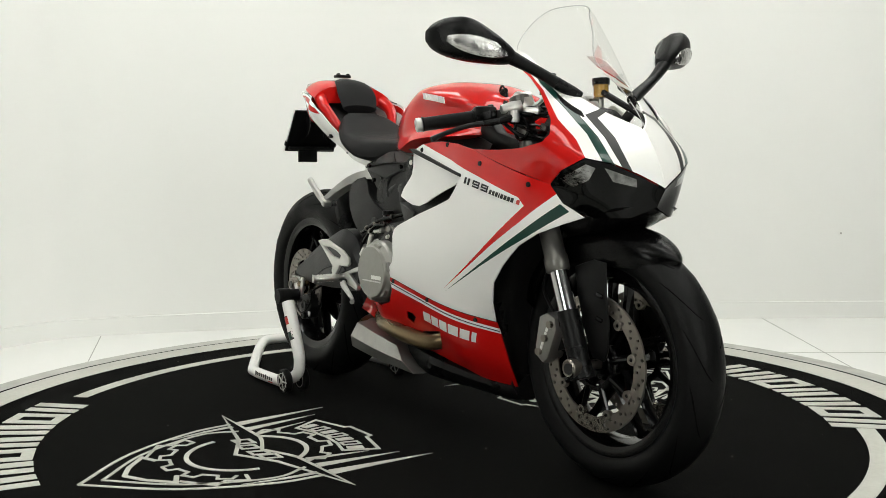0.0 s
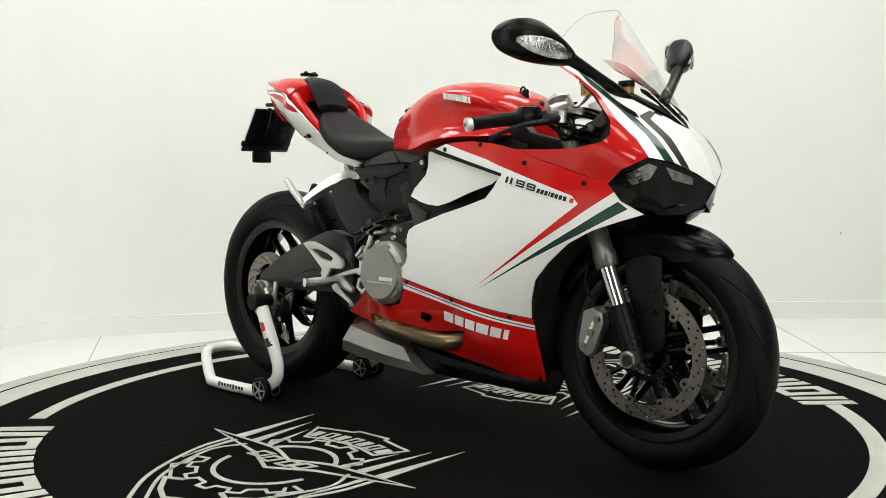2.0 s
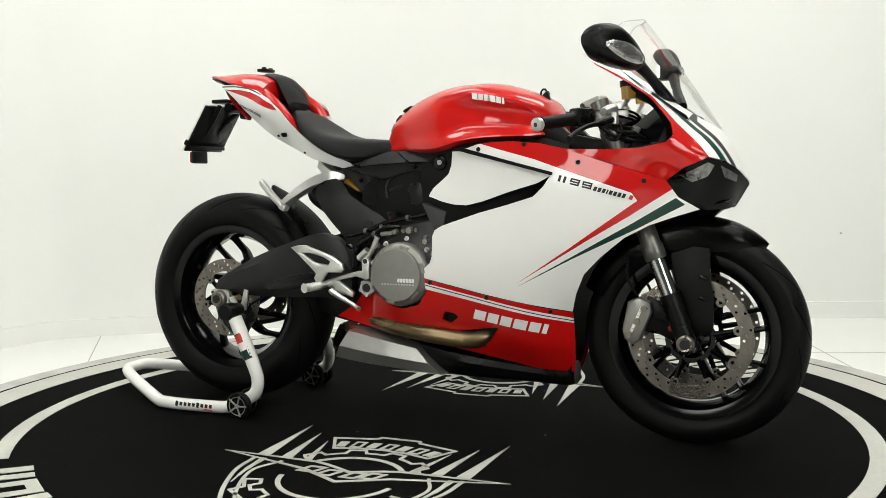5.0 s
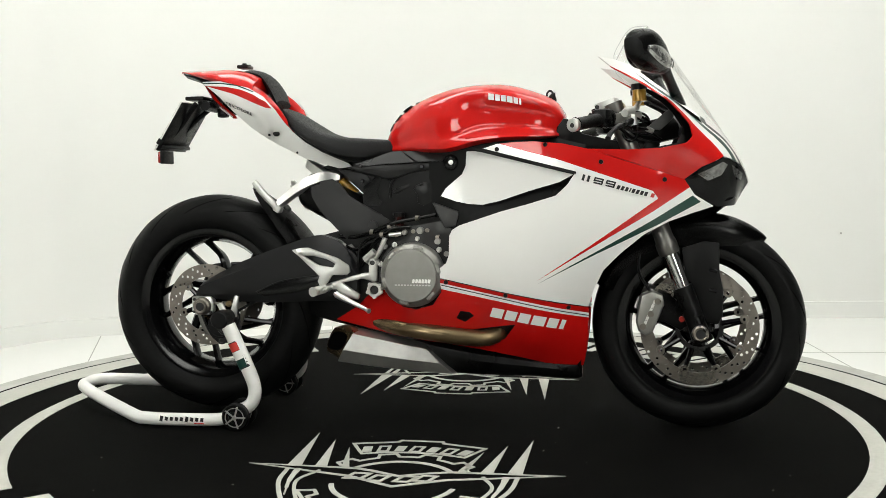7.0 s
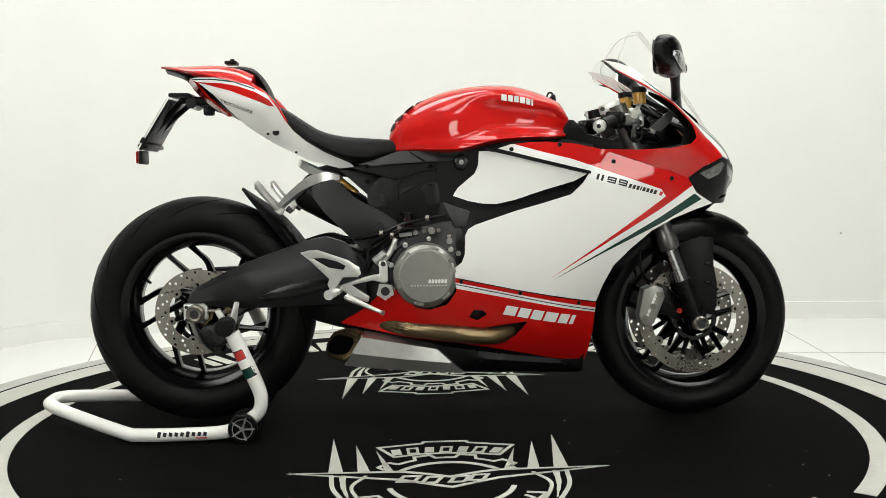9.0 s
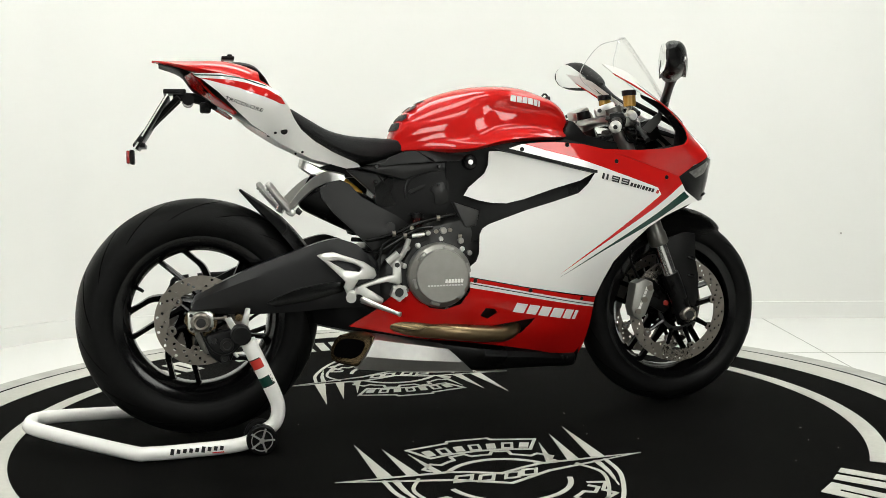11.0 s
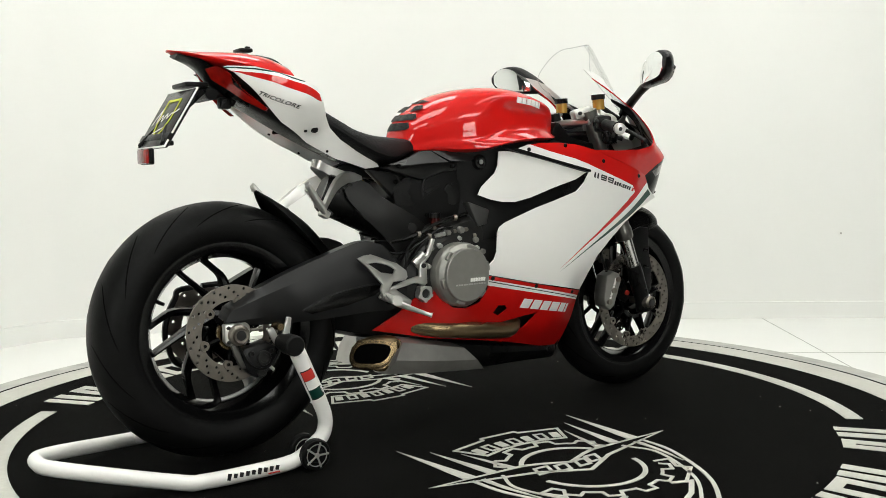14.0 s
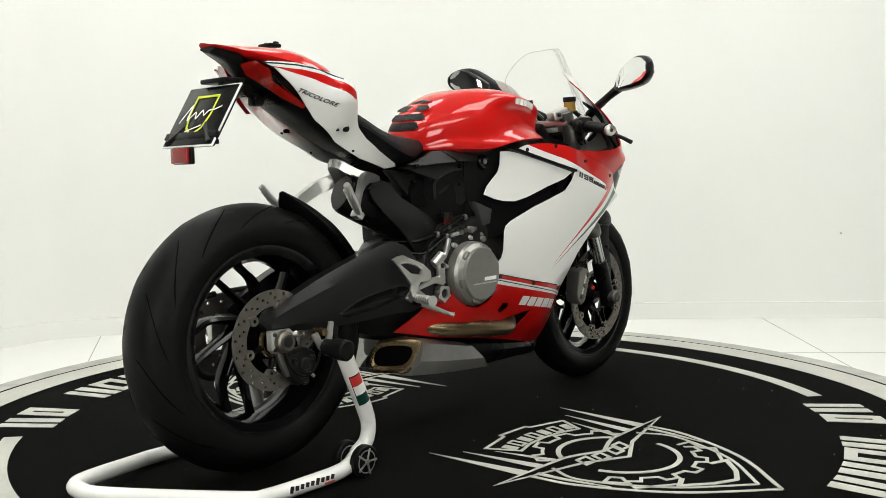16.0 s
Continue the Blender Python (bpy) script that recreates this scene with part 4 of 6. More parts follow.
def tank_and_seat(bike):
    st = [(-0.135, [(0, .842), (.03, .84), (.046, .83), (.052, .815), (.052, .80), (.046, .788)]),
          (-0.105, [(0, .893), (.042, .886), (.070, .866), (.080, .84), (.078, .81), (.068, .788)]),
          (-0.03, [(0, .942), (.058, .934), (.100, .906), (.120, .87), (.122, .83), (.108, .786)]),
          (0.06, [(0, .969), (.072, .964), (.130, .938), (.156, .89), (.160, .83), (.150, .786)]),
          (0.15, [(0, .978), (.088, .973), (.164, .948), (.158, .90), (.164, .85), (.176, .806)]),
          (0.23, [(0, .973), (.09, .968), (.172, .938), (.161, .90), (.159, .855), (.176, .815)]),
          (0.31, [(0, .949), (.08, .945), (.152, .92), (.143, .89), (.142, .85), (.156, .818)]),
          (0.355, [(0, .926), (.07, .922), (.118, .90), (.115, .87), (.115, .845), (.12, .822)]),
          (0.378, [(0, .895), (.05, .89), (.09, .88), (.092, .86), (.092, .84), (.09, .826)])]
    sec = [[(x, -y, z) for y, z in h] + [(x, y, z) for y, z in h[::-1][:-1]] for x, h in st]
    part("fuel_tank", loft(sec, 6, 4), RED, bike, "glossy red fuel tank with creased sides", sharp=0.9)
    # rubber pads on the back of the tank
    tp = Surface([(x, -y, z) for x, h in st[:5] for y, z in h[:4]] + [(x, y, z) for x, h in st[:4] for y, z in h[1:2]], -45, 1e-4)
    for w0, w1, u0, u1, k in ((0.850, 0.872, -0.098, -0.045, 0.0), (0.878, 0.897, -0.088, -0.025, 0.0), (0.903, 0.92, -0.072, -0.01, 0.003), (0.926, 0.94, -0.05, 0.02, 0.008), (0.943, 0.953, -0.03, 0.04, 0.008)):
        out = [(u0, w0), (u1 - 0.012, w0 + k), (u1, w0 + k + 0.006), (u1 - 0.004, w1 + k), (u0 + 0.01, w1)]
        both("tank_pad", panel(tp, out, (), 0.01, 0.003, 0.003), SEATM, bike, "black rubber tank protector strip")
    # blocks for the name on the tank
    crease = lambda x: (np.interp(x, (0.15, 0.23, 0.31), (0.168, 0.172, 0.15)), np.interp(x, (0.15, 0.23, 0.31), (0.95, 0.938, 0.92)))
    for lp in bars((0.9, 0.8, 0.78, 0.9, 0.7, 0.3), 0.0165, 0.0, 0.2):
        for sg in (-1, 1):
            vs = []
            for up in (0.003, 0.0065):
                for x, y in lp:
                    cy, cz = crease(0.175 + x)
                    k = y / 0.0165
                    vs.append((0.178 + x, sg * (cy - 0.0005 + 0.003 * k + up), cz - 0.021 + 0.0165 * k))
            bm = faces_bm(vs, [(0, 1, 2, 3), (4, 5, 6, 7), (0, 1, 5, 4), (1, 2, 6, 5), (2, 3, 7, 6), (3, 0, 4, 7)])
            part("name_block", bm, WHITE, bike, smooth=False)
    st = [(-0.452, 0.925, 0.895, 0.06), (-0.425, 0.912, 0.868, 0.092), (-0.38, 0.882, 0.835, 0.118), (-0.33, 0.853, 0.803, 0.13), (-0.27, 0.837, 0.775, 0.128), (-0.2, 0.831, 0.765, 0.105), (-0.14, 0.828, 0.78, 0.075), (-0.10, 0.825, 0.79, 0.06)]
    sec = [[(x, -w, zb), (x, -w * 1.0, zb * .35 + zt * .65), (x, -w * 0.75, zt - 0.004), (x, 0, zt - 0.002), (x, w * 0.75, zt - 0.004), (x, w, zb * .35 + zt * .65), (x, w, zb), (x, 0, zb - 0.01)] for x, zt, zb, w in st]
    part("seat", loft(sec, 5, 4), SEATM, bike, "black vinyl rider seat")


TAIL = Surface([(-0.72, -0.07, 1.005), (-0.671, -0.112, 0.989), (-0.615, -0.13, 0.995), (-0.605, -0.127, 0.94), (-0.521, -0.155, 0.971), (-0.507, -0.162, 0.904), (-0.49, -0.18, 0.937), (-0.429, -0.15, 0.92), (-0.415, -0.12, 0.86),
                (-0.335, -0.105, 0.80), (-0.242, -0.08, 0.751), (-0.372, -0.085, 0.772), (-0.46, -0.085, 0.814), (-0.543, -0.098, 0.868), (-0.62, -0.10, 0.93), (-0.46, -0.135, 0.86)], 0, 3e-4)


def tail(bike):
    side = [(-0.688, 0.997), (-0.68, 1.0), (-0.615, 0.998), (-0.521, 0.975), (-0.47, 0.948), (-0.443, 0.912), (-0.425, 0.878), (-0.405, 0.85), (-0.37, 0.82), (-0.32, 0.79), (-0.246, 0.757), (-0.236, 0.747), (-0.277, 0.743), (-0.372, 0.770), (-0.46, 0.814), (-0.535, 0.864), (-0.573, 0.90), (-0.625, 0.953), (-0.665, 0.985)]
    gr = [(-0.71, 0.9955), (-0.615, 0.9905), (-0.56, 0.982), (-0.50, 0.96), (-0.50, 0.963), (-0.56, 0.986), (-0.615, 0.994), (-0.71, 0.999)]
    redl = [(-0.675, 0.988), (-0.60, 0.982), (-0.55, 0.972), (-0.50, 0.954), (-0.462, 0.932), (-0.45, 0.914), (-0.465, 0.916), (-0.50, 0.931), (-0.57, 0.959), (-0.65, 0.982)]
    both("tail_panel", panel(TAIL, side, [(redl, 1), (gr, 2)], 0.013), [WHITE, RED, GREEN], bike, "white tail panel with red band and fine stripes")
    bm = text_bm("TRICOLORE", 0.019, 0.15, 0.0005, 1.12, 0.0004)
    bmesh.ops.scale(bm, vec=(1.18, 0.62, 1), verts=bm.verts)
    wid = max(v.co.x for v in bm.verts)
    k = 0.103 / wid
    ang = math.atan2(0.893 - 0.932, 0.10)
    for v in bm.verts:
        x, y, lift = v.co
        x *= k
        v.co = TAIL.at(-0.607 + math.cos(ang) * x - math.sin(ang) * y, 0.932 + math.sin(ang) * x + math.cos(ang) * y, 0.0012 + lift)
    part("lettering", bm, INK, bike, "small black italic lettering", smooth=False)
    for x, z, r in ((-0.452, 0.846, 0.0095), (-0.475, 0.842, 0.004), (-0.40, 0.79, 0.0035)):
        both("tail_fastener", move(lathe([(0.001, -0.0035), (r * 0.6, -0.0035), (r, -0.002), (r, 0.006), (0.001, 0.006)], 14), Matrix.Translation(TAIL.at(x, z))), BLACK, bike)
    # red top cover and spoiler
    st = [(-0.792, 1.044, 1.042, 0.008), (-0.765, 1.044, 1.037, 0.04), (-0.70, 1.043, 1.022, 0.078), (-0.62, 1.041, 1.002, 0.122), (-0.56, 1.030, 0.985, 0.138), (-0.515, 1.012, 0.97, 0.145)]
    sec = [[(x, -w, ze), (x, -w * 0.62, zc - 0.006), (x, 0, zc), (x, w * 0.62, zc - 0.006), (x, w, ze), (x, w * 0.7, ze - 0.11 * w), (x, 0, ze - 0.07 * w), (x, -w * 0.7, ze - 0.11 * w)] for x, zc, ze, w in st]
    part("tail_cover", loft(sec, 4, 3), RED, bike, "red tail cover with pointed spoiler", sharp=0.8)
    # red arms beside the passenger pad, with the air openings
    both("tail_arm", tube([(-0.535, -0.112, 0.972), (-0.49, -0.126, 0.944), (-0.455, -0.116, 0.908), (-0.43, -0.094, 0.866), (-0.415, -0.078, 0.848)], [0.022, 0.019, 0.016, 0.013, 0.009], 12), RED, bike)
    st = [(-0.585, 1.036, 0.03), (-0.56, 1.038, 0.045), (-0.52, 1.026, 0.062), (-0.49, 0.99, 0.07), (-0.47, 0.945, 0.062)]
    sec = [[(x, -w, z - 0.012), (x, -w * 0.75, z), (x, 0, z + 0.004), (x, w * 0.75, z), (x, w, z - 0.012), (x - 0.015, 0, z - 0.03)] for x, z, w in st]
    part("passenger_pad", loft(sec, 4, 3), SEATM, bike, "black passenger seat cover pad")
    part("pad_latch", join(rbox(-0.59, 0, 1.052, 0.035, 0.05, 0.01, 0.003), rbox(-0.585, 0.018, 1.056, 0.014, 0.01, 0.012, 0.003), rbox(-0.585, -0.018, 1.056, 0.014, 0.01, 0.012, 0.003)), BLACK, bike)
    # black underside
    st = [(-0.775, 1.034, 1.027, 0.028), (-0.72, 1.02, 1.006, 0.05), (-0.69, 1.01, 0.968, 0.03), (-0.655, 0.995, 0.944, 0.05), (-0.62, 0.985, 0.922, 0.074), (-0.54, 0.955, 0.880, 0.09), (-0.45, 0.89, 0.829, 0.078), (-0.36, 0.82, 0.786, 0.07), (-0.26, 0.77, 0.745, 0.06)]
    sec = [[(x, -w, (a + b) / 2), (x, -w * 0.9, a), (x, 0, a), (x, w * 0.9, a), (x, w, (a + b) / 2), (x, w * 0.6, b), (x, 0, b - 0.005), (x, -w * 0.6, b)] for x, a, b, w in st]
    part("undertail", loft(sec, 4, 3), BLACK, bike, "black plastic undertail")
    # tail lamps
    rim = [Vector(p) for p in ((-0.705, -0.03, 0.998), (-0.69, -0.072, 1.003), (-0.672, -0.097, 0.984), (-0.645, -0.106, 0.948), (-0.58, -0.118, 0.897), (-0.583, -0.110, 0.891), (-0.625, -0.085, 0.916), (-0.66, -0.060, 0.946), (-0.692, -0.034, 0.972))]
    ls = Surface([tuple(p) for p in rim], -45, 1e-3)
    mid = [ls.uw(p) for p in ((-0.668, -0.099, 0.978), (-0.64, -0.108, 0.94), (-0.585, -0.118, 0.897), (-0.600, -0.104, 0.916), (-0.650, -0.085, 0.955))]
    both("tail_lamp", panel(ls, [ls.uw(p) for p in rim], [(mid, 1)], 0.012, 0.012, 0.004), [REDLENS, SMOKE], bike, "red wraparound tail lamp with a black inner field")
    # plate holder and dealer's plate
    part("plate_arm", join(tube([(-0.62, 0, 0.925), (-0.68, 0, 0.942), (-0.74, 0, 0.948)], [0.018, 0.014, 0.012], 10), rbox(-0.735, 0, 0.958, 0.06, 0.10, 0.012, 0.004), tube([(-0.70, -0.05, 0.935), (-0.70, 0.05, 0.935)], 0.016, 10, 1, False),
                           rbox(-0.655, -0.02, 0.915, 0.03, 0.03, 0.03, 0.006)), BLACK, bike, "black plate bracket")
    m = pose(-0.795, 0.0, 0.872, 0, 32, 0)
    pl = part("plate", move(rbox(0, 0, 0, 0.010, 0.195, 0.165, 0.003), m), BLACK, bike, "black dealer plate with yellow shield outline")
    part("plate_border", move(rbox(-0.0035, 0, 0, 0.004, 0.2, 0.17, 0.001), m), STANDW, pl)
    part("plate_face", move(rbox(-0.006, 0, 0, 0.003, 0.192, 0.162, 0.001), m), BLACK_PAINT, pl)
    to = m @ Matrix(((0, 0, -1, -0.0085), (-1, 0, 0, 0), (0, 1, 0, 0), (0, 0, 0, 1)))
    sh = [(-0.042, 0.052), (0.042, 0.052), (0.042, 0.0), (0.03, -0.035), (0.0, -0.058), (-0.03, -0.035), (-0.042, 0.0)]
    part("shield_print", move(stroke(sh, 0.006, True, 0, 0.0012), to), YELLOW, pl)
    scr = smooth_line([(-0.07, -0.02), (-0.045, 0.028), (-0.042, -0.012), (-0.02, 0.008), (-0.01, -0.01), (0.005, 0.012), (0.018, -0.002), (0.03, 0.01), (0.05, 0.012), (0.075, 0.02)], 4)
    part("scribble_print", move(stroke(scr, 0.0035, False, 0.0012, 0.002), to), STANDW, pl)
    part("scribble_print", move(stroke([(-0.03, -0.045), (0.025, -0.03)], 0.003, False, 0.0012, 0.002), to), STANDW, pl)
    part("plate_strap", move(rbox(-0.004, 0, -0.055, 0.012, 0.204, 0.018, 0.002), m), BLACK, pl)
    part("plate_frame", join(tube([(-0.725, -0.06, 0.94), (-0.80, -0.03, 0.865), (-0.84, -0.085, 0.81)], 0.008, 8, 3), tube([(-0.725, 0.06, 0.94), (-0.80, 0.03, 0.865), (-0.84, 0.085, 0.81)], 0.008, 8, 3),
                             rbox(-0.825, 0, 0.812, 0.02, 0.18, 0.012, 0.003)), BLACK, bike)
    part("reflector_bracket", rbox(-0.852, 0, 0.782, 0.012, 0.075, 0.04, 0.004), BLACK, bike)
    part("rear_reflector", rbox(-0.862, 0, 0.782, 0.01, 0.066, 0.036, 0.004), REDLENS, bike, "red rear reflector")


def running_gear(bike):
    wheel(bike, "front_wheel", 0.751, 0.2935, 0.2955, 0.058, 0.2175, "gloss black front wheel", (0.161, 0.126, (-0.075, 0.075)), False)
    wheel(bike, "rear_wheel", -0.687, 0.338, 0.3295, 0.089, 0.2215, "gloss black rear wheel", (0.122, 0.083, (-0.095,)), True)
    # forks
    top, low = Vector((0.555, -0.117, 0.80)), Vector((0.749, -0.117, 0.287))
    d = (low - top).normalized()
    at = lambda k: top + d * k
    for sg in (-1, 1):
        f = lambda v: Vector((v.x, v.y * -sg, v.z))
        leg = part("fork_leg", tube([f(at(-0.12)), f(at(0.15)), f(at(0.28)), f(at(0.285)), f(at(0.315)), f(at(0.32))], [0.025, 0.025, 0.026, 0.029, 0.029, 0.026], 18, 1, False), TITAN, bike, "grey upper fork tube", )
        part("fork_slider", tube([f(at(0.31)), f(at(0.43))], 0.0215, 18, 1, False), CHROME, leg, "polished chrome fork tube")
        part("fork_foot", tube([f(at(0.415)), f(at(0.45)), f(at(0.53)), f(at(0.575))], [0.026, 0.027, 0.025, 0.03], 16, 1, False), BLACK, leg, "black fork foot")
        part("axle_nut", move(lathe([(0.011, -0.02), (0.018, -0.022), (0.0225, -0.018), (0.0225, 0.018), (0.01, 0.018)], 18), Matrix.Translation(f(low + Vector((0, -0.018, 0))))), STEEL, leg)
        part("axle_bore", move(lathe([(0.003, -0.0226), (0.013, -0.0226), (0.013, -0.021)], 16), Matrix.Translation(f(low + Vector((0, -0.018 if sg < 0 else -0.018 + 0.045, 0))))), INK, leg)
        cal = part("brake_caliper", slab([(0.592, 0.385), (0.622, 0.398), (0.650, 0.386), (0.655, 0.36), (0.625, 0.285), (0.606, 0.272), (0.585, 0.285), (0.578, 0.31)], sg * 0.058, sg * 0.112, 0.008), GREY, bike, "grey radial brake caliper")
        part("caliper_bracket", slab([(0.64, 0.40), (0.665, 0.39), (0.70, 0.36), (0.72, 0.30), (0.70, 0.285), (0.655, 0.31), (0.62, 0.30)], sg * 0.07, sg * 0.085, 0.003), BLACK, cal)
        for x, z in ((0.597, 0.30), (0.637, 0.37), (0.618, 0.335)):
            part("caliper_bolt", move(lathe([(0.004, -0.006), (0.009, -0.006), (0.009, 0.004), (0.004, 0.004)], 12), pose(x, sg * 0.114, z)), STEEL, cal)
        for k in range(6):
            part("caliper_mark", rbox(0.604 + k * 0.0048, sg * 0.1128, 0.31 + k * 0.0115, 0.011, 0.0012, 0.0075, 0, (0, -68, 0)), STANDW, cal, smooth=False)
        part("brake_hose", tube([(0.615, sg * 0.085, 0.395), (0.585, sg * 0.09, 0.46), (0.60, sg * 0.06, 0.56), (0.62, sg * 0.03, 0.66)], 0.004, 8), BLACK, bike)
        part("fender_guard", slab([(0.700, 0.515), (0.76, 0.535), (0.80, 0.53), (0.802, 0.45), (0.812, 0.40), (0.812, 0.33), (0.80, 0.305), (0.762, 0.31), (0.735, 0.37), (0.71, 0.45)], sg * 0.088, sg * 0.096, 0.003), BLACK, bike, "black fork guard plate")
        for z in (0.40, 0.455):
            part("guard_clip", rbox(0.785, sg * 0.0968, z, 0.022, 0.006, 0.010, 0.002, (0, 15, 0)), BLACK_PAINT, bike)
        part("red_cap", move(lathe([(0.002, -0.004), (0.008, -0.003), (0.008, 0.003), (0.002, 0.003)], 12), pose(0.703, sg * 0.09, 0.318)), REDINK, cal)
    part("front_axle", tube([(0.750, -0.12, 0.2895), (0.750, 0.12, 0.2895)], 0.012, 14, 1, False), STEEL, bike)
    # front mudguard
    sec = []
    for a, w, dr in ((53, 0.010, 0.006), (57, 0.038, 0.010), (65, 0.060, 0.014), (76, 0.072, 0.017), (92, 0.079, 0.019), (110, 0.083, 0.02), (130, 0.083, 0.02), (146, 0.075, 0.022), (158, 0.06, 0.022)):
        c, s = math.cos(radians(a)), math.sin(radians(a))
        r = 0.296 + dr
        P = lambda y, q: (0.753 + q * c, y, 0.295 + q * s)
        low = 0.225 / s if a < 118 else r - 0.06
        sec.append([P(-w, low), P(-w * 0.97, r - 0.025), P(-w * 0.6, r - 0.003), P(0, r + 0.004), P(w * 0.6, r - 0.003), P(w * 0.97, r - 0.025), P(w, low)])
    bm = loft(sec, 4, 3, closed=False)
    bmesh.ops.solidify(bm, geom=bm.faces[:], thickness=0.003)
    part("front_mudguard", bm, BLACK_PAINT, bike, "black front mudguard")
    # swingarm
    sec = []
    for x, zt, zb in ((-0.712, 0.380, 0.366), (-0.703, 0.398, 0.363), (-0.685, 0.413, 0.360), (-0.563, 0.472, 0.352), (-0.431, 0.52, 0.354), (-0.335, 0.549, 0.36), (-0.29, 0.543, 0.36), (-0.25, 0.522, 0.36), (-0.205, 0.455, 0.375)):
        h = zt - zb
        o = float(np.interp(x, (-0.73, -0.56, -0.33), (0.118, 0.138, 0.158)))
        sec.append([(x, 0.055 - o, zt), (x, 0.022 - o, zt), (x, 0.002 - o, zt - 0.22 * h), (x, -o, zb + 0.22 * h), (x, 0.013 - o, zb), (x, 0.055 - o, zb)])
    both("swingarm", loft(sec, 3, 1), ARM, bike, "satin black swingarm")
    hol = [(-0.515, 0.382), (-0.470, 0.404), (-0.42, 0.420), (-0.33, 0.434), (-0.295, 0.432), (-0.283, 0.421), (-0.31, 0.405), (-0.40, 0.383), (-0.49, 0.372)]
    pock = slab(hol, -0.140, -0.1595, 0.001)
    for v in pock.verts:
        v.co.y += 0.158 - float(np.interp(v.co.x, (-0.73, -0.56, -0.33), (0.118, 0.138, 0.158)))
    both("swingarm_pocket", pock, BLACK_PAINT, bike, "glossy black recess in the swingarm")
    lip = tube([(x, -0.001 - float(np.interp(x, (-0.73, -0.56, -0.33), (0.118, 0.138, 0.158))), z) for x, z in hol[:6]], 0.0022, 8, 3)
    both("pocket_lip", lip, ARM, bike)
    part("swingarm_cross", tube([(-0.26, -0.13, 0.46), (-0.26, 0.13, 0.46)], 0.055, 18, 1, False), ARM, bike)
    for sg in (-1, 1):
        blk = part("axle_block", slab([(-0.722, 0.366), (-0.664, 0.366), (-0.655, 0.357), (-0.655, 0.322), (-0.668, 0.311), (-0.712, 0.311), (-0.722, 0.322)], sg * 0.108, sg * 0.130, 0.004), SILVER, bike, "cast silver axle block")
        for x, z in ((-0.713, 0.357), (-0.713, 0.321), (-0.664, 0.32)):
            part("block_bolt", move(lathe([(0.002, -0.003), (0.0045, -0.003), (0.005, 0.003), (0.002, 0.003)], 10), pose(x, sg * 0.1315, z)), DARK, blk)
        nut = part("axle_nut", move(lathe([(0.0125, -0.010), (0.0185, -0.0115), (0.020, -0.006), (0.0255, -0.003), (0.0275, 0.008), (0.0125, 0.010)], 6 if sg > 0 else 24), pose(-0.688, sg * 0.139, 0.338)), STEEL, bike, "steel axle nut")
        part("axle_bore", move(lathe([(0.003, -0.0120), (0.0125, -0.0120), (0.0125, -0.010)], 18), pose(-0.688, sg * 0.139 if sg < 0 else 0.163, 0.338)), INK, nut)
        part("adjuster_bolt", tube([(-0.655, sg * 0.122, 0.345), (-0.628, sg * 0.122, 0.345), (-0.628, sg * 0.122, 0.345), (-0.620, sg * 0.122, 0.345)], [0.004, 0.004, 0.0075, 0.0075], 8, 1, False), STEEL, bike)
    # rear brake
    rc = part("rear_caliper", slab([(-0.675, 0.300), (-0.645, 0.306), (-0.610, 0.312), (-0.585, 0.298), (-0.583, 0.268), (-0.600, 0.250), (-0.612, 0.228), (-0.640, 0.222), (-0.662, 0.240), (-0.680, 0.262)], -0.082, -0.128, 0.008), ARM, bike, "dark rear brake caliper below the axle")
    part("caliper_arm", slab([(-0.708, 0.318), (-0.690, 0.314), (-0.676, 0.270), (-0.668, 0.250), (-0.682, 0.252), (-0.698, 0.285)], -0.118, -0.130, 0.003), TITAN, rc)
    for x, z, r in ((-0.622, 0.272, 0.019), (-0.655, 0.285, 0.008), (-0.628, 0.236, 0.012), (-0.600, 0.287, 0.007)):
        part("caliper_bolt", move(lathe([(r * 0.3, -0.004), (r * 0.55, -0.004), (r * 0.6, -0.007), (r * 0.9, -0.007), (r, -0.004), (r, 0.004), (r * 0.3, 0.004)], 16), pose(x, -0.130, z)), DARK, rc)
    part("bleed_nipple", tube([(-0.606, -0.122, 0.252), (-0.594, -0.128, 0.238)], [0.005, 0.004], 8, 1, False), SILVER, rc)
    part("sensor_wire", tube([(-0.690, -0.134, 0.312), (-0.664, -0.138, 0.262), (-0.630, -0.140, 0.246), (-0.596, -0.136, 0.262), (-0.574, -0.130, 0.300), (-0.580, -0.128, 0.330)], 0.003, 8), BLACK, bike)
    part("brake_line", tube([(-0.60, -0.115, 0.30), (-0.57, -0.12, 0.33), (-0.5, -0.09, 0.36), (-0.35, -0.10, 0.37)], 0.004, 8), BLACK, bike)
    part("sprocket", move(disc_bm(0.105, 0.06, 0.10, 0.006, 15), pose(-0.689, 0, 0.337)), STEEL, bike)
    ch = smooth_line([(-0.689, 0.442), (-0.20, 0.44), (-0.16, 0.41), (-0.20, 0.38), (-0.689, 0.232), (-0.79, 0.30), (-0.765, 0.41)], 10, True)
    part("chain", tube([(p[0], 0.10, p[1]) for p in ch], 0.008, 6, 1, False), DARK, bike)
    # rear hugger
    sec = []
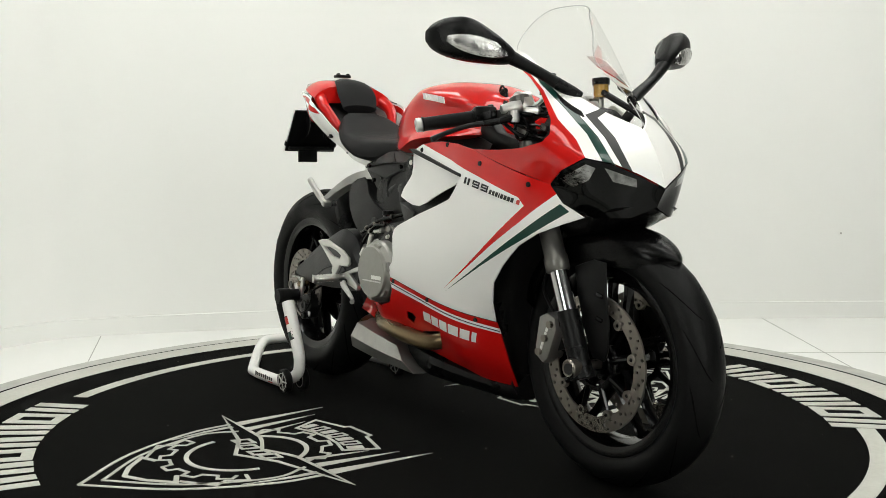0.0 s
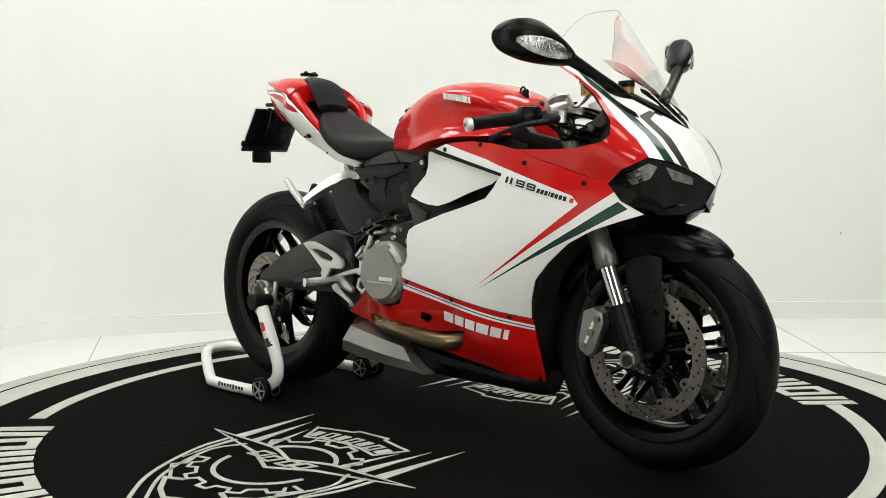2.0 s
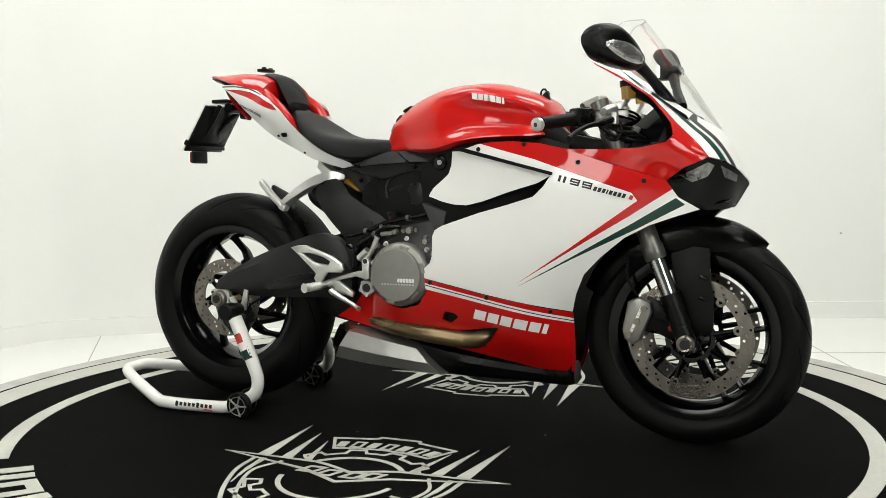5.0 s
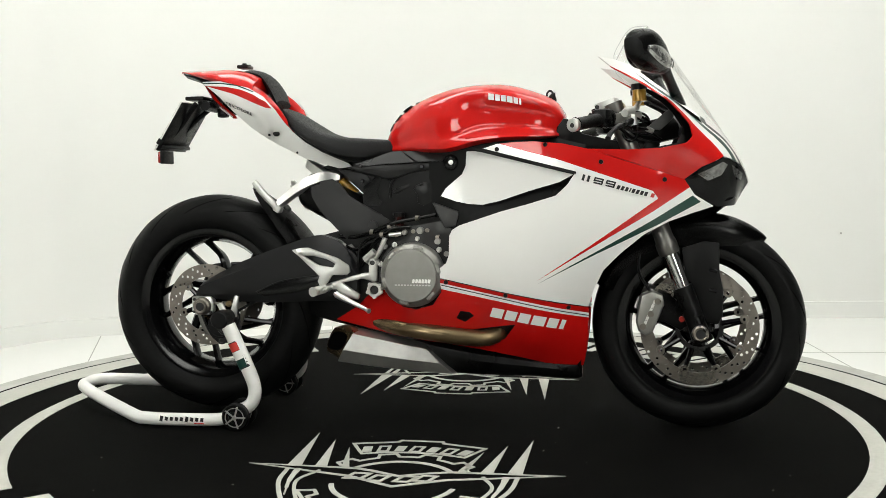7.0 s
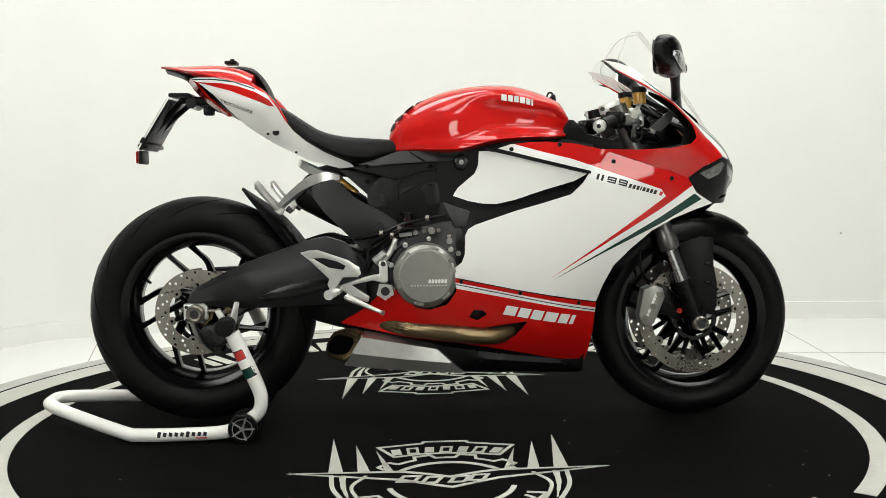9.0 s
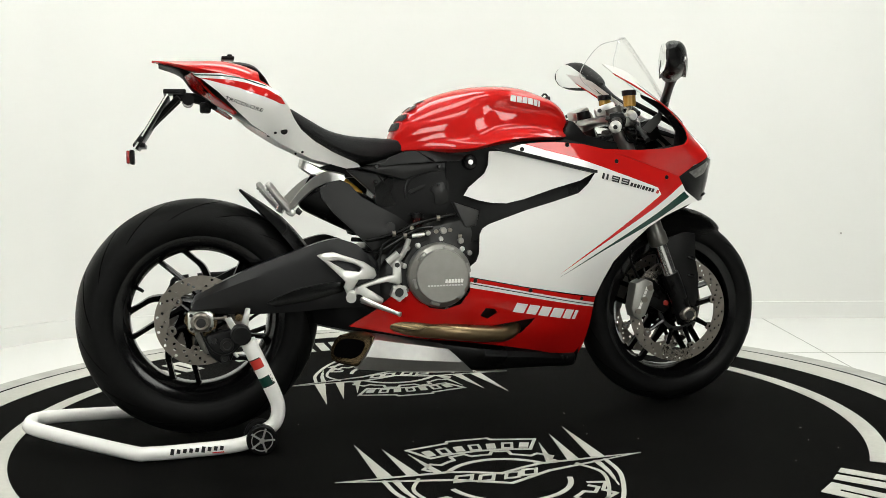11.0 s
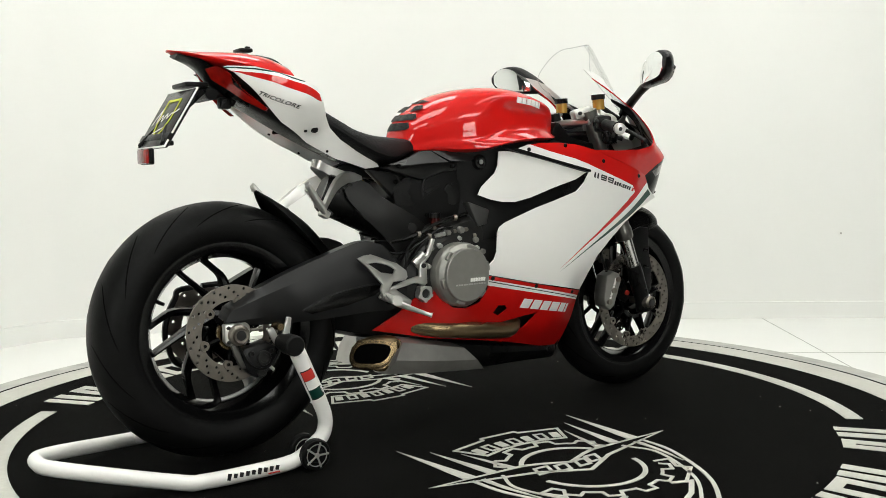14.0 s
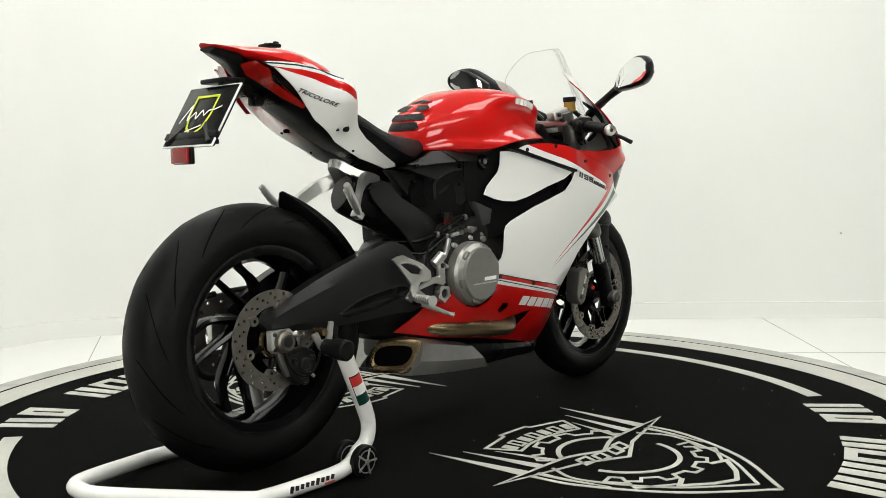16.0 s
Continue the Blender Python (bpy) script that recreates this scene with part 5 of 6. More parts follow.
    for a_, w, r, q in ((71, 0.012, 0.374, 0.006), (65, 0.05, 0.364, 0.014), (56, 0.076, 0.356, 0.024), (45, 0.09, 0.353, 0.033), (30, 0.095, 0.352, 0.035), (15, 0.09, 0.352, 0.035)):
        c, s = math.cos(radians(a_)), math.sin(radians(a_))
        P = lambda y, q: (-0.689 + q * c, y, 0.337 + q * s)
        sec.append([P(-w, r - q), P(-w * 0.85, r - 0.17 * q), P(0, r + 0.23 * q), P(w * 0.85, r - 0.17 * q), P(w, r - q)])
    bm = loft(sec, 5, 4, closed=False)
    bmesh.ops.solidify(bm, geom=bm.faces[:], thickness=0.004)
    part("rear_hugger", bm, BLACK, bike, "black rear tyre hugger")


def engine(bike):
    # crankcase and cylinders, dark
    st = [(-0.26, 0.33, 0.50, 0.09), (-0.16, 0.31, 0.56, 0.14), (-0.04, 0.28, 0.60, 0.165), (0.08, 0.26, 0.62, 0.15), (0.22, 0.24, 0.62, 0.14), (0.34, 0.22, 0.60, 0.11)]
    sec = [[(x, -w, zb * .75 + zt * .25), (x, -w, zb * .3 + zt * .7), (x, -w * .7, zt), (x, w * .7, zt), (x, w, zb * .3 + zt * .7), (x, w, zb * .75 + zt * .25), (x, w * .6, zb), (x, -w * .6, zb)] for x, zb, zt, w in st]
    part("crankcase", loft(sec, 4, 3), DARK, bike, "dark cast engine crankcase")
    st = [(-0.2, 0.50, 0.72, 0.09), (-0.08, 0.55, 0.79, 0.10), (0.06, 0.55, 0.80, 0.11), (0.25, 0.55, 0.82, 0.11), (0.40, 0.55, 0.80, 0.10)]
    sec = [[(x, -w, zb), (x, -w, zt - 0.03), (x, 0, zt), (x, w, zt - 0.03), (x, w, zb), (x, 0, zb - 0.01)] for x, zb, zt, w in st]
    part("airbox_frame", loft(sec, 4, 3), BLACK, bike, "black airbox frame under the tank")
    # clutch cover
    c = pose(-0.038, 0, 0.442)
    cov = part("clutch_cover", move(lathe([(0.050, -0.13), (0.0885, -0.135), (0.091, -0.165), (0.0905, -0.184), (0.0865, -0.193), (0.0815, -0.1975), (0.0755, -0.2035), (0.0735, -0.2115), (0.071, -0.2125), (0.02, -0.2130), (0.004, -0.2130)], 72), c), GREY, bike, "round grey engine cover", sharp=0.35)
    for j in range(6):
        a = 2 * math.pi * (j + 0.25) / 6
        lug = [(0.0705 * math.cos(b), 0.0705 * math.sin(b)) for b in (-0.20, -0.1, 0, 0.1, 0.20)] + [(0.0845 * math.cos(b), 0.0845 * math.sin(b)) for b in (0.17, 0.08, 0, -0.08, -0.17)]
        part("cover_lug", move(slab(lug, -0.190, -0.2055, 0.003), c @ pose(0, 0, 0, 0, -math.degrees(a), 0)), GREY, cov)
    for j in range(9):
        a = 2 * math.pi * (j + 0.1) / 9
        part("cover_bolt", move(lathe([(0.002, -0.008), (0.0052, -0.008), (0.0056, -0.002), (0.008, 0.0), (0.008, 0.014), (0.002, 0.014)], 10), c @ pose(0.100 * math.cos(a), -0.158, 0.100 * math.sin(a))), SILVER if 0.15 < math.sin(a) else STEEL, cov)
    for k in range(6):
        part("cover_mark", rbox(-0.028 + k * 0.0088, -0.2136, 0.428, 0.0068, 0.0016, 0.0105, 0, (0, 12, 0)), STANDW, cov, smooth=False)
    for k in range(12):
        part("cover_mark", rbox(-0.078 + k * 0.0086, -0.2136, 0.4165, 0.006, 0.0014, 0.004, 0), SILVER, cov, smooth=False)
    part("case_housing", move(lathe([(0.02, -0.10), (0.108, -0.105), (0.111, -0.145), (0.103, -0.156), (0.02, -0.156)], 40), c), DARK, bike, "dark engine case behind the round cover")
    # finned upper case beside the cover
    up = part("upper_case", slab([(-0.10, 0.535), (-0.06, 0.552), (0.0, 0.556), (0.035, 0.552), (0.075, 0.52), (0.082, 0.475), (0.060, 0.45), (0.0, 0.50), (-0.08, 0.50)], -0.10, -0.142, 0.006), TITAN, bike, "cast grey upper engine case")
    for (x0, z0), (x1, z1) in (((0.030, 0.512), (0.062, 0.540)), ((0.046, 0.494), (0.080, 0.512)), ((0.052, 0.474), (0.084, 0.482)), ((0.010, 0.528), (0.030, 0.556))):
        part("case_rib", tube([(x0, -0.142, z0), (x1, -0.142, z1)], 0.0038, 8, 1, False), TITAN, up)
    part("cam_case", slab([(-0.075, 0.552), (-0.060, 0.570), (0.045, 0.590), (0.052, 0.572), (0.040, 0.556), (-0.03, 0.548)], -0.09, -0.134, 0.005), DARK, bike, "dark cylinder head edge")
    # upper case detail seen between seat and duct
    both("frame_cover", slab([(-0.249, 0.745), (-0.214, 0.749), (-0.12, 0.757), (0.042, 0.760), (0.060, 0.772), (0.075, 0.758), (0.060, 0.738), (0.047, 0.738), (-0.046, 0.729), (-0.119, 0.708), (-0.198, 0.729)], -0.085, -0.116, 0.006), COVER, bike, "black frame cover under the seat")
    ridge = Surface([(-0.226, -0.112, 0.752), (-0.113, -0.100, 0.791), (-0.083, -0.102, 0.792), (-0.038, -0.126, 0.759), (-0.118, -0.122, 0.754), (0.046, -0.128, 0.773), (-0.022, -0.108, 0.79), (0.033, -0.132, 0.759)], 0, 3e-4)
    both("seat_wing", panel(ridge, [(-0.226, 0.752), (-0.173, 0.767), (-0.113, 0.789), (-0.084, 0.790), (-0.040, 0.758), (-0.118, 0.754), (-0.182, 0.749)], (), 0.014, 0.012, 0.004), COVER, bike, "satin black wing panel beside the seat")
    both("tank_wing", panel(ridge, [(-0.080, 0.790), (-0.022, 0.789), (0.046, 0.774), (0.047, 0.765), (0.033, 0.759), (-0.031, 0.759)], (), 0.014, 0.012, 0.004), COVER, bike, "satin black wing panel below the tank")
    both("pivot_ring", move(lathe([(0.006, -0.012), (0.012, -0.014), (0.019, -0.012), (0.023, -0.004), (0.023, 0.01), (0.006, 0.01)], 24), pose(0.067, -0.13, 0.756)), BLACK_PAINT, bike)
    both("pivot_bolt", move(lathe([(0.002, -0.0145), (0.007, -0.0145), (0.007, -0.01)], 10), pose(0.067, -0.13, 0.756)), SILVER, bike)
    both("frame_plate", slab([(-0.279, 0.740), (-0.199, 0.731), (-0.119, 0.706), (-0.115, 0.666), (-0.11, 0.650), (-0.059, 0.596), (-0.056, 0.577), (-0.113, 0.574), (-0.137, 0.597), (-0.20, 0.667)], -0.062, -0.088, 0.005), COVER, bike, "flat black frame plate under the seat")
    both("plate_rib", tube([(-0.19, -0.090, 0.724), (-0.165, -0.091, 0.69), (-0.14, -0.090, 0.655), (-0.118, -0.088, 0.622)], [0.002, 0.003, 0.003, 0.002], 8, 3), COVER, bike)
    both("side_cover", slab([(-0.114, 0.682), (-0.106, 0.706), (-0.084, 0.719), (-0.046, 0.730), (0.034, 0.732), (0.046, 0.712), (0.025, 0.673), (0.012, 0.653), (0.041, 0.637), (0.043, 0.587), (-0.032, 0.580), (-0.061, 0.600), (-0.11, 0.652)], -0.07, -0.107, 0.009), COVER, bike, "black moulded side cover")
    both("cover_bead", tube([(-0.114, -0.1065, 0.655), (-0.116, -0.1075, 0.682), (-0.107, -0.1075, 0.707), (-0.084, -0.1075, 0.721), (-0.046, -0.1075, 0.732), (0.030, -0.1075, 0.734)], 0.0045, 10, 3), COVER, bike)
    both("cover_ridge", slab([(-0.110, 0.677), (-0.055, 0.702), (0.025, 0.725), (0.034, 0.719), (-0.039, 0.693), (-0.10, 0.666)], -0.10, -0.113, 0.004), COVER, bike)
    both("cover_boss", slab([(-0.047, 0.680), (-0.039, 0.693), (-0.010, 0.705), (0.003, 0.699), (0.009, 0.673), (0.012, 0.641), (-0.016, 0.632), (-0.035, 0.641), (-0.036, 0.665)], -0.10, -0.119, 0.006), COVER, bike)
    both("cover_band", tube([(0.012, -0.108, 0.700), (0.020, -0.110, 0.668), (0.028, -0.108, 0.660)], [0.004, 0.004, 0.003], 8, 3), COVER, bike)
    both("wedge_bracket", slab([(0.013, 0.644), (0.090, 0.618), (0.080, 0.577), (0.048, 0.571), (0.039, 0.590)], -0.115, -0.148, 0.004), WEDGE, bike, "dark grey wedge-shaped bracket")
    both("bracket_foot", slab([(0.039, 0.590), (0.049, 0.570), (0.081, 0.576), (0.083, 0.492), (0.062, 0.499), (0.042, 0.545)], -0.11, -0.138, 0.005), BLACK, bike, "black bracket foot")
    # covered can below the seat, with its dark open end
    can = part("rear_cylinder_shield", tube([(-0.385, -0.02, 0.684), (-0.368, -0.025, 0.676), (-0.30, -0.04, 0.643), (-0.21, -0.055, 0.597), (-0.12, -0.06, 0.552)], [0.05, 0.056, 0.058, 0.055, 0.045], 24, 4), BLACK, bike, "black rounded heat shield under the seat")
    part("shield_bore", tube([(-0.3875, -0.0195, 0.6855), (-0.373, -0.0225, 0.679)], [0.044, 0.044], 20, 1, False), INK, can)
    sh = Surface([(-0.357, -0.094, 0.693), (-0.296, -0.086, 0.712), (-0.241, -0.100, 0.663), (-0.145, -0.108, 0.61), (-0.102, -0.105, 0.58), (-0.154, -0.128, 0.537), (-0.216, -0.126, 0.513), (-0.322, -0.122, 0.62), (-0.25, -0.130, 0.60), (-0.165, -0.128, 0.577)], 0, 4e-4)
    plate = part("shield_plate", panel(sh, [(-0.357, 0.690), (-0.33, 0.706), (-0.296, 0.712), (-0.272, 0.700), (-0.241, 0.663), (-0.201, 0.640), (-0.145, 0.610), (-0.102, 0.580), (-0.097, 0.557), (-0.154, 0.537), (-0.216, 0.513), (-0.267, 0.566), (-0.322, 0.620), (-0.352, 0.661)], (), 0.016, 0.006), COVER, bike, "black heat shield plate with a round hole")
    part("shield_hole", move(lathe([(0.002, -0.002), (0.014, -0.002), (0.0145, 0.004)], 18), Matrix.Translation(sh.at(-0.165, 0.577))), INK, plate)
    # shock
    part("shock_absorber", tube([(-0.284, -0.040, 0.706), (-0.279, -0.040, 0.703), (-0.237, -0.042, 0.669), (-0.233, -0.042, 0.666)], [0.011, 0.0145, 0.0145, 0.012], 18, 1, False), GOLD, bike, "gold shock absorber reservoir")
    part("shock_neck", tube([(-0.232, -0.042, 0.665), (-0.210, -0.044, 0.646), (-0.199, -0.044, 0.637)], [0.012, 0.015, 0.010], 14, 1, False), TITAN, bike)
    part("shock_adjuster", tube([(-0.202, -0.050, 0.640), (-0.188, -0.052, 0.634), (-0.174, -0.054, 0.627), (-0.162, -0.056, 0.622)], [0.012, 0.012, 0.008, 0.005], 12, 1, False), SILVER, bike, "bright shock adjuster")
    part("subframe", slab([(-0.345, 0.748), (-0.26, 0.770), (-0.10, 0.775), (-0.09, 0.690), (-0.17, 0.690), (-0.22, 0.715), (-0.30, 0.722)], -0.028, 0.028, 0.004), BLACK, bike, "black subframe under the seat")
    part("shock_spring", tube([(-0.24 + 0.03 * math.cos(i * 0.9), -0.03 + 0.03 * math.sin(i * 0.9), 0.66 - 0.004 * i) for i in range(30)], 0.004, 6, 2), BLACK, bike)
    # rear brake reservoir, hoses and small fittings
    res = part("brake_reservoir", tube([(-0.086, -0.125, 0.577), (-0.086, -0.125, 0.602)], 0.0135, 14, 1, False), POT, bike, "small dark red brake fluid pot")
    part("cap", tube([(-0.086, -0.125, 0.602), (-0.086, -0.125, 0.615)], 0.016, 14, 1, False), BLACK, res)
    for pts, r, mt in (([(-0.2, -0.13, 0.46), (-0.15, -0.15, 0.53), (-0.09, -0.15, 0.555), (-0.02, -0.14, 0.56)], 0.005, BLACK), ([(-0.21, -0.12, 0.49), (-0.16, -0.14, 0.545), (-0.05, -0.14, 0.575), (0.02, -0.13, 0.56)], 0.006, BLACK),
                       ([(-0.17, -0.15, 0.47), (-0.14, -0.16, 0.50), (-0.12, -0.16, 0.545)], 0.0075, SILVER), ([(-0.18, -0.155, 0.48), (-0.15, -0.16, 0.505)], 0.012, SILVER), ([(-0.205, -0.15, 0.455), (-0.19, -0.15, 0.53), (-0.12, -0.15, 0.555), (-0.06, -0.15, 0.55)], 0.0035, BLACK), ([(-0.11, -0.155, 0.553), (-0.075, -0.155, 0.557)], 0.006, SILVER), ([(-0.10, -0.13, 0.565), (-0.12, -0.14, 0.53), (-0.15, -0.15, 0.49)], 0.004, BLACK)):
        part("hose" if mt is BLACK else "master_cylinder", tube(pts, r, 10), mt, bike)
    for x, z in ((-0.09, 0.552), (-0.04, 0.563), (0.0, 0.566), (-0.11, 0.575)):
        part("case_bolt", move(lathe([(0.002, -0.008), (0.006, -0.008), (0.006, 0.01), (0.002, 0.01)], 10), pose(x, -0.15, z)), STEEL, bike)
    # moulded ribs, clips and bolts on the dark covers
    for (x0, z0), (x1, z1) in (((-0.07, 0.64), (-0.035, 0.69)), ((0.0, 0.66), (0.032, 0.715))):
        both("cover_rib", tube([(x0, -0.104, z0), ((x0 + x1) / 2, -0.108, (z0 + z1) / 2), (x1, -0.104, z1)], [0.002, 0.0035, 0.002], 8, 2), COVER, bike)
    for x, z, y in ((-0.20, 0.705, -0.107), (-0.105, 0.61, -0.107), (-0.03, 0.655, -0.107), (0.03, 0.722, -0.107), (-0.20, 0.748, -0.124), (-0.02, 0.745, -0.124)):
        both("cover_screw", move(lathe([(0.002, -0.003), (0.0045, -0.003), (0.006, 0.0), (0.006, 0.006), (0.002, 0.006)], 12), pose(x, y, z)), BLACK_PAINT, bike)
    for pts, r in (([(-0.27, -0.10, 0.545), (-0.22, -0.135, 0.545), (-0.16, -0.15, 0.56), (-0.10, -0.15, 0.585), (-0.03, -0.14, 0.60), (0.02, -0.13, 0.61)], 0.006),
                   ([(-0.26, -0.10, 0.52), (-0.21, -0.14, 0.51), (-0.16, -0.155, 0.535), (-0.10, -0.16, 0.57), (-0.05, -0.155, 0.575)], 0.0045)):
        part("hose", tube(pts, r, 10), BLACK_PAINT, bike)
    for x, y, z in ((-0.16, -0.152, 0.56), (-0.03, -0.142, 0.60), (-0.13, -0.158, 0.553), (0.03, -0.15, 0.545)):
        part("hose_clip", move(lathe([(0.0062, -0.005), (0.0085, -0.005), (0.0085, 0.005), (0.0062, 0.005)], 14, True), pose(x, y, z, 0, 0, 80)), STEEL, bike)
    for x, z, r in ((-0.125, 0.52, 0.008), (-0.145, 0.475, 0.007), (0.03, 0.535, 0.008), (0.055, 0.50, 0.007), (-0.02, 0.565, 0.009), (-0.065, 0.56, 0.007)):
        part("case_bolt", move(lathe([(0.003, -0.012), (r, -0.012), (r * 1.05, -0.004), (r * 1.15, -0.003), (r * 1.15, 0.012), (0.003, 0.012)], 12), pose(x, -0.152, z)), GREY, bike)
    # exhaust
    def oct_(x, zb, zt, yc, w, k=0.0, ky=0.0):
        return [(x + k * (1 - (z - zb) / (zt - zb)) - ky * yy * w, yc + yy * w, z) for yy, z in ((-1, zb * .6 + zt * .4), (-0.85, zb * .12 + zt * .88), (0, zt), (0.85, zb * .12 + zt * .88), (1, zb * .6 + zt * .4), (0.7, zb), (0, zb - 0.003), (-0.7, zb))]
    tip = part("exhaust_tip", loft([oct_(-0.268, 0.206, 0.270, -0.092, 0.044, -0.03, 0.9), oct_(-0.262, 0.198, 0.279, -0.092, 0.050, -0.034, 0.85), oct_(-0.24, 0.193, 0.284, -0.096, 0.052, -0.045, 0.5), oct_(-0.205, 0.19, 0.270, -0.098, 0.05, -0.05)], 3, 2), BRASS, bike, "heat-tinted exhaust outlet")
    part("outlet_bore", loft([oct_(-0.2712, 0.213, 0.263, -0.093, 0.037, -0.026, 0.9), oct_(-0.26, 0.213, 0.263, -0.09, 0.037, -0.026, 0.9)], 1, 2), GROOVE, tip)
    part("suspension_link", loft([[(x, -w, z0), (x, -w, z1), (x, w, z1), (x, w, z0)] for x, z0, z1, w in ((-0.40, 0.315, 0.39, 0.05), (-0.30, 0.29, 0.40, 0.07), (-0.18, 0.27, 0.42, 0.08))], 3, 2), BLACK, bike, "black rear suspension link")
    st = [(-0.215, 0.185, 0.278, -0.10, 0.060, -0.055), (-0.14, 0.172, 0.263, -0.10, 0.060, -0.02), (-0.07, 0.163, 0.248, -0.10, 0.058, 0.03), (-0.017, 0.155, 0.236, -0.098, 0.052, 0.085)]
    part("silencer", loft([oct_(*s) for s in st], 2, 1), ALU, bike, "brushed silver silencer under the engine")
    st = [(s[0], s[1], s[2], -s[3], s[4], s[5]) for s in st]
    part("silencer", loft([oct_(*s) for s in st], 2, 1), ALU, bike, "brushed silver silencer under the engine")
    part("collector_box", rbox(-0.10, 0, 0.225, 0.30, 0.14, 0.10, 0.02), DARK, bike)
    both("header_pipe", tube([(-0.16, -0.10, 0.30), (-0.09, -0.135, 0.288), (0.0, -0.155, 0.278), (0.10, -0.15, 0.265), (0.165, -0.135, 0.262), (0.205, -0.10, 0.278), (0.215, -0.05, 0.31)], [0.02, 0.024, 0.024, 0.024, 0.024, 0.024, 0.022], 16, 5), BRASS, bike, "bronze-tinted exhaust header pipe")
    # rider foot controls
    heel = slab([(-0.384, 0.511), (-0.360, 0.517), (-0.337, 0.518), (-0.253, 0.488), (-0.222, 0.467), (-0.218, 0.449), (-0.227, 0.440), (-0.268, 0.440), (-0.286, 0.414), (-0.302, 0.402), (-0.311, 0.423), (-0.305, 0.436), (-0.356, 0.487)], -0.182, -0.192, 0.003,
                [[(-0.350, 0.495), (-0.322, 0.495), (-0.284, 0.485), (-0.260, 0.472), (-0.267, 0.461), (-0.307, 0.468)]])
    for v in heel.verts:
        v.co.y += (v.co.x + 0.29) * 0.12
    both("heel_plate", heel, SILVER, bike, "silver heel guard plate")
    both("peg_bracket", slab([(-0.300, 0.398), (-0.284, 0.415), (-0.217, 0.436), (-0.181, 0.445), (-0.168, 0.445), (-0.168, 0.480), (-0.160, 0.486), (-0.150, 0.484), (-0.144, 0.470), (-0.143, 0.425), (-0.154, 0.418), (-0.167, 0.423), (-0.186, 0.428), (-0.246, 0.416), (-0.225, 0.402), (-0.195, 0.382), (-0.200, 0.367), (-0.275, 0.385)], -0.152, -0.167, 0.004,
         ), SILVER, bike, "silver footpeg bracket")
    both("bracket_bolt", move(lathe([(0.002, -0.002), (0.0068, -0.002), (0.0072, 0.002), (0.002, 0.002)], 14), pose(-0.1565, -0.1675, 0.474)), INK, bike)
    both("pivot_eye", move(lathe([(0.013, -0.010), (0.0205, -0.010), (0.0215, -0.006), (0.0215, 0.012), (0.013, 0.012)], 24, True), pose(-0.152, -0.160, 0.397)), SILVER, bike)
    for a in (40, 130, 200, 270, 340):
        both("pivot_lobe", move(lathe([(0.001, -0.009), (0.006, -0.009), (0.006, 0.010), (0.001, 0.010)], 10), pose(-0.152 + 0.0195 * math.cos(radians(a)), -0.160, 0.397 + 0.0195 * math.sin(radians(a)))), SILVER, bike)
    both("pivot_core", move(lathe([(0.001, -0.004), (0.0128, -0.004), (0.0128, 0.006), (0.001, 0.006)], 18), pose(-0.152, -0.160, 0.397)), DARK, bike)
    both("foot_peg", tube([(-0.284, -0.165, 0.404), (-0.288, -0.185, 0.402), (-0.289, -0.190, 0.402), (-0.297, -0.235, 0.400), (-0.302, -0.258, 0.400), (-0.303, -0.262, 0.400)], [0.010, 0.010, 0.0115, 0.0105, 0.0105, 0.014], 12, 2), SILVER, bike, "knurled silver rider footpeg")
    for k in range(6):
        both("peg_knurl", move(lathe([(0.0095, -0.002), (0.0128, -0.001), (0.0128, 0.001), (0.0095, 0.002)], 12, True), pose(-0.291 - 0.0018 * k, -0.200 - 0.009 * k, 0.4015 - 0.0003 * k)), SILVER, bike)
    both("brake_pedal", tube([(-0.262, -0.178, 0.386), (-0.253, -0.182, 0.381), (-0.233, -0.186, 0.372), (-0.183, -0.194, 0.351), (-0.166, -0.200, 0.344), (-0.158, -0.206, 0.341)], [0.010, 0.0095, 0.0085, 0.006, 0.0055, 0.0075], 10, 4), SILVER, bike, "silver foot lever")
    both("pedal_pivot", tube([(-0.268, -0.166, 0.388), (-0.268, -0.186, 0.388)], 0.011, 14, 1, False), BLACK, bike)
    # passenger peg hangers below the tail
    st = [(-0.280, -0.048, 0.727, 0.704), (-0.300, -0.050, 0.734, 0.702), (-0.330, -0.058, 0.737, 0.699), (-0.375, -0.084, 0.720, 0.682), (-0.415, -0.114, 0.686, 0.652), (-0.448, -0.140, 0.650, 0.622)]
    han = [[(x, y - 0.010, zt - 0.004), (x + 0.004, y + 0.012, zt), (x + 0.004, y + 0.014, zb), (x, y - 0.012, zb + 0.006)] for x, y, zt, zb in st]
    both("passenger_hanger", loft(han, 4, 1), SILVER, bike, "cast silver passenger peg hanger")
    arch = [[(-0.398, 0.004, 0.772), (-0.372, 0.004, 0.758), (-0.366, 0.004, 0.742), (-0.404, 0.004, 0.752)], [(-0.388, -0.022, 0.768), (-0.362, -0.020, 0.756), (-0.358, -0.018, 0.740), (-0.396, -0.020, 0.746)],
            [(-0.352, -0.042, 0.746), (-0.325, -0.038, 0.738), (-0.322, -0.036, 0.720), (-0.360, -0.042, 0.722)], [(-0.330, -0.056, 0.735), (-0.300, -0.050, 0.730), (-0.300, -0.048, 0.708), (-0.335, -0.056, 0.706)]]
    both("hanger_arch", loft(arch, 4, 1), SILVER, bike, "cast silver arch under the tail")
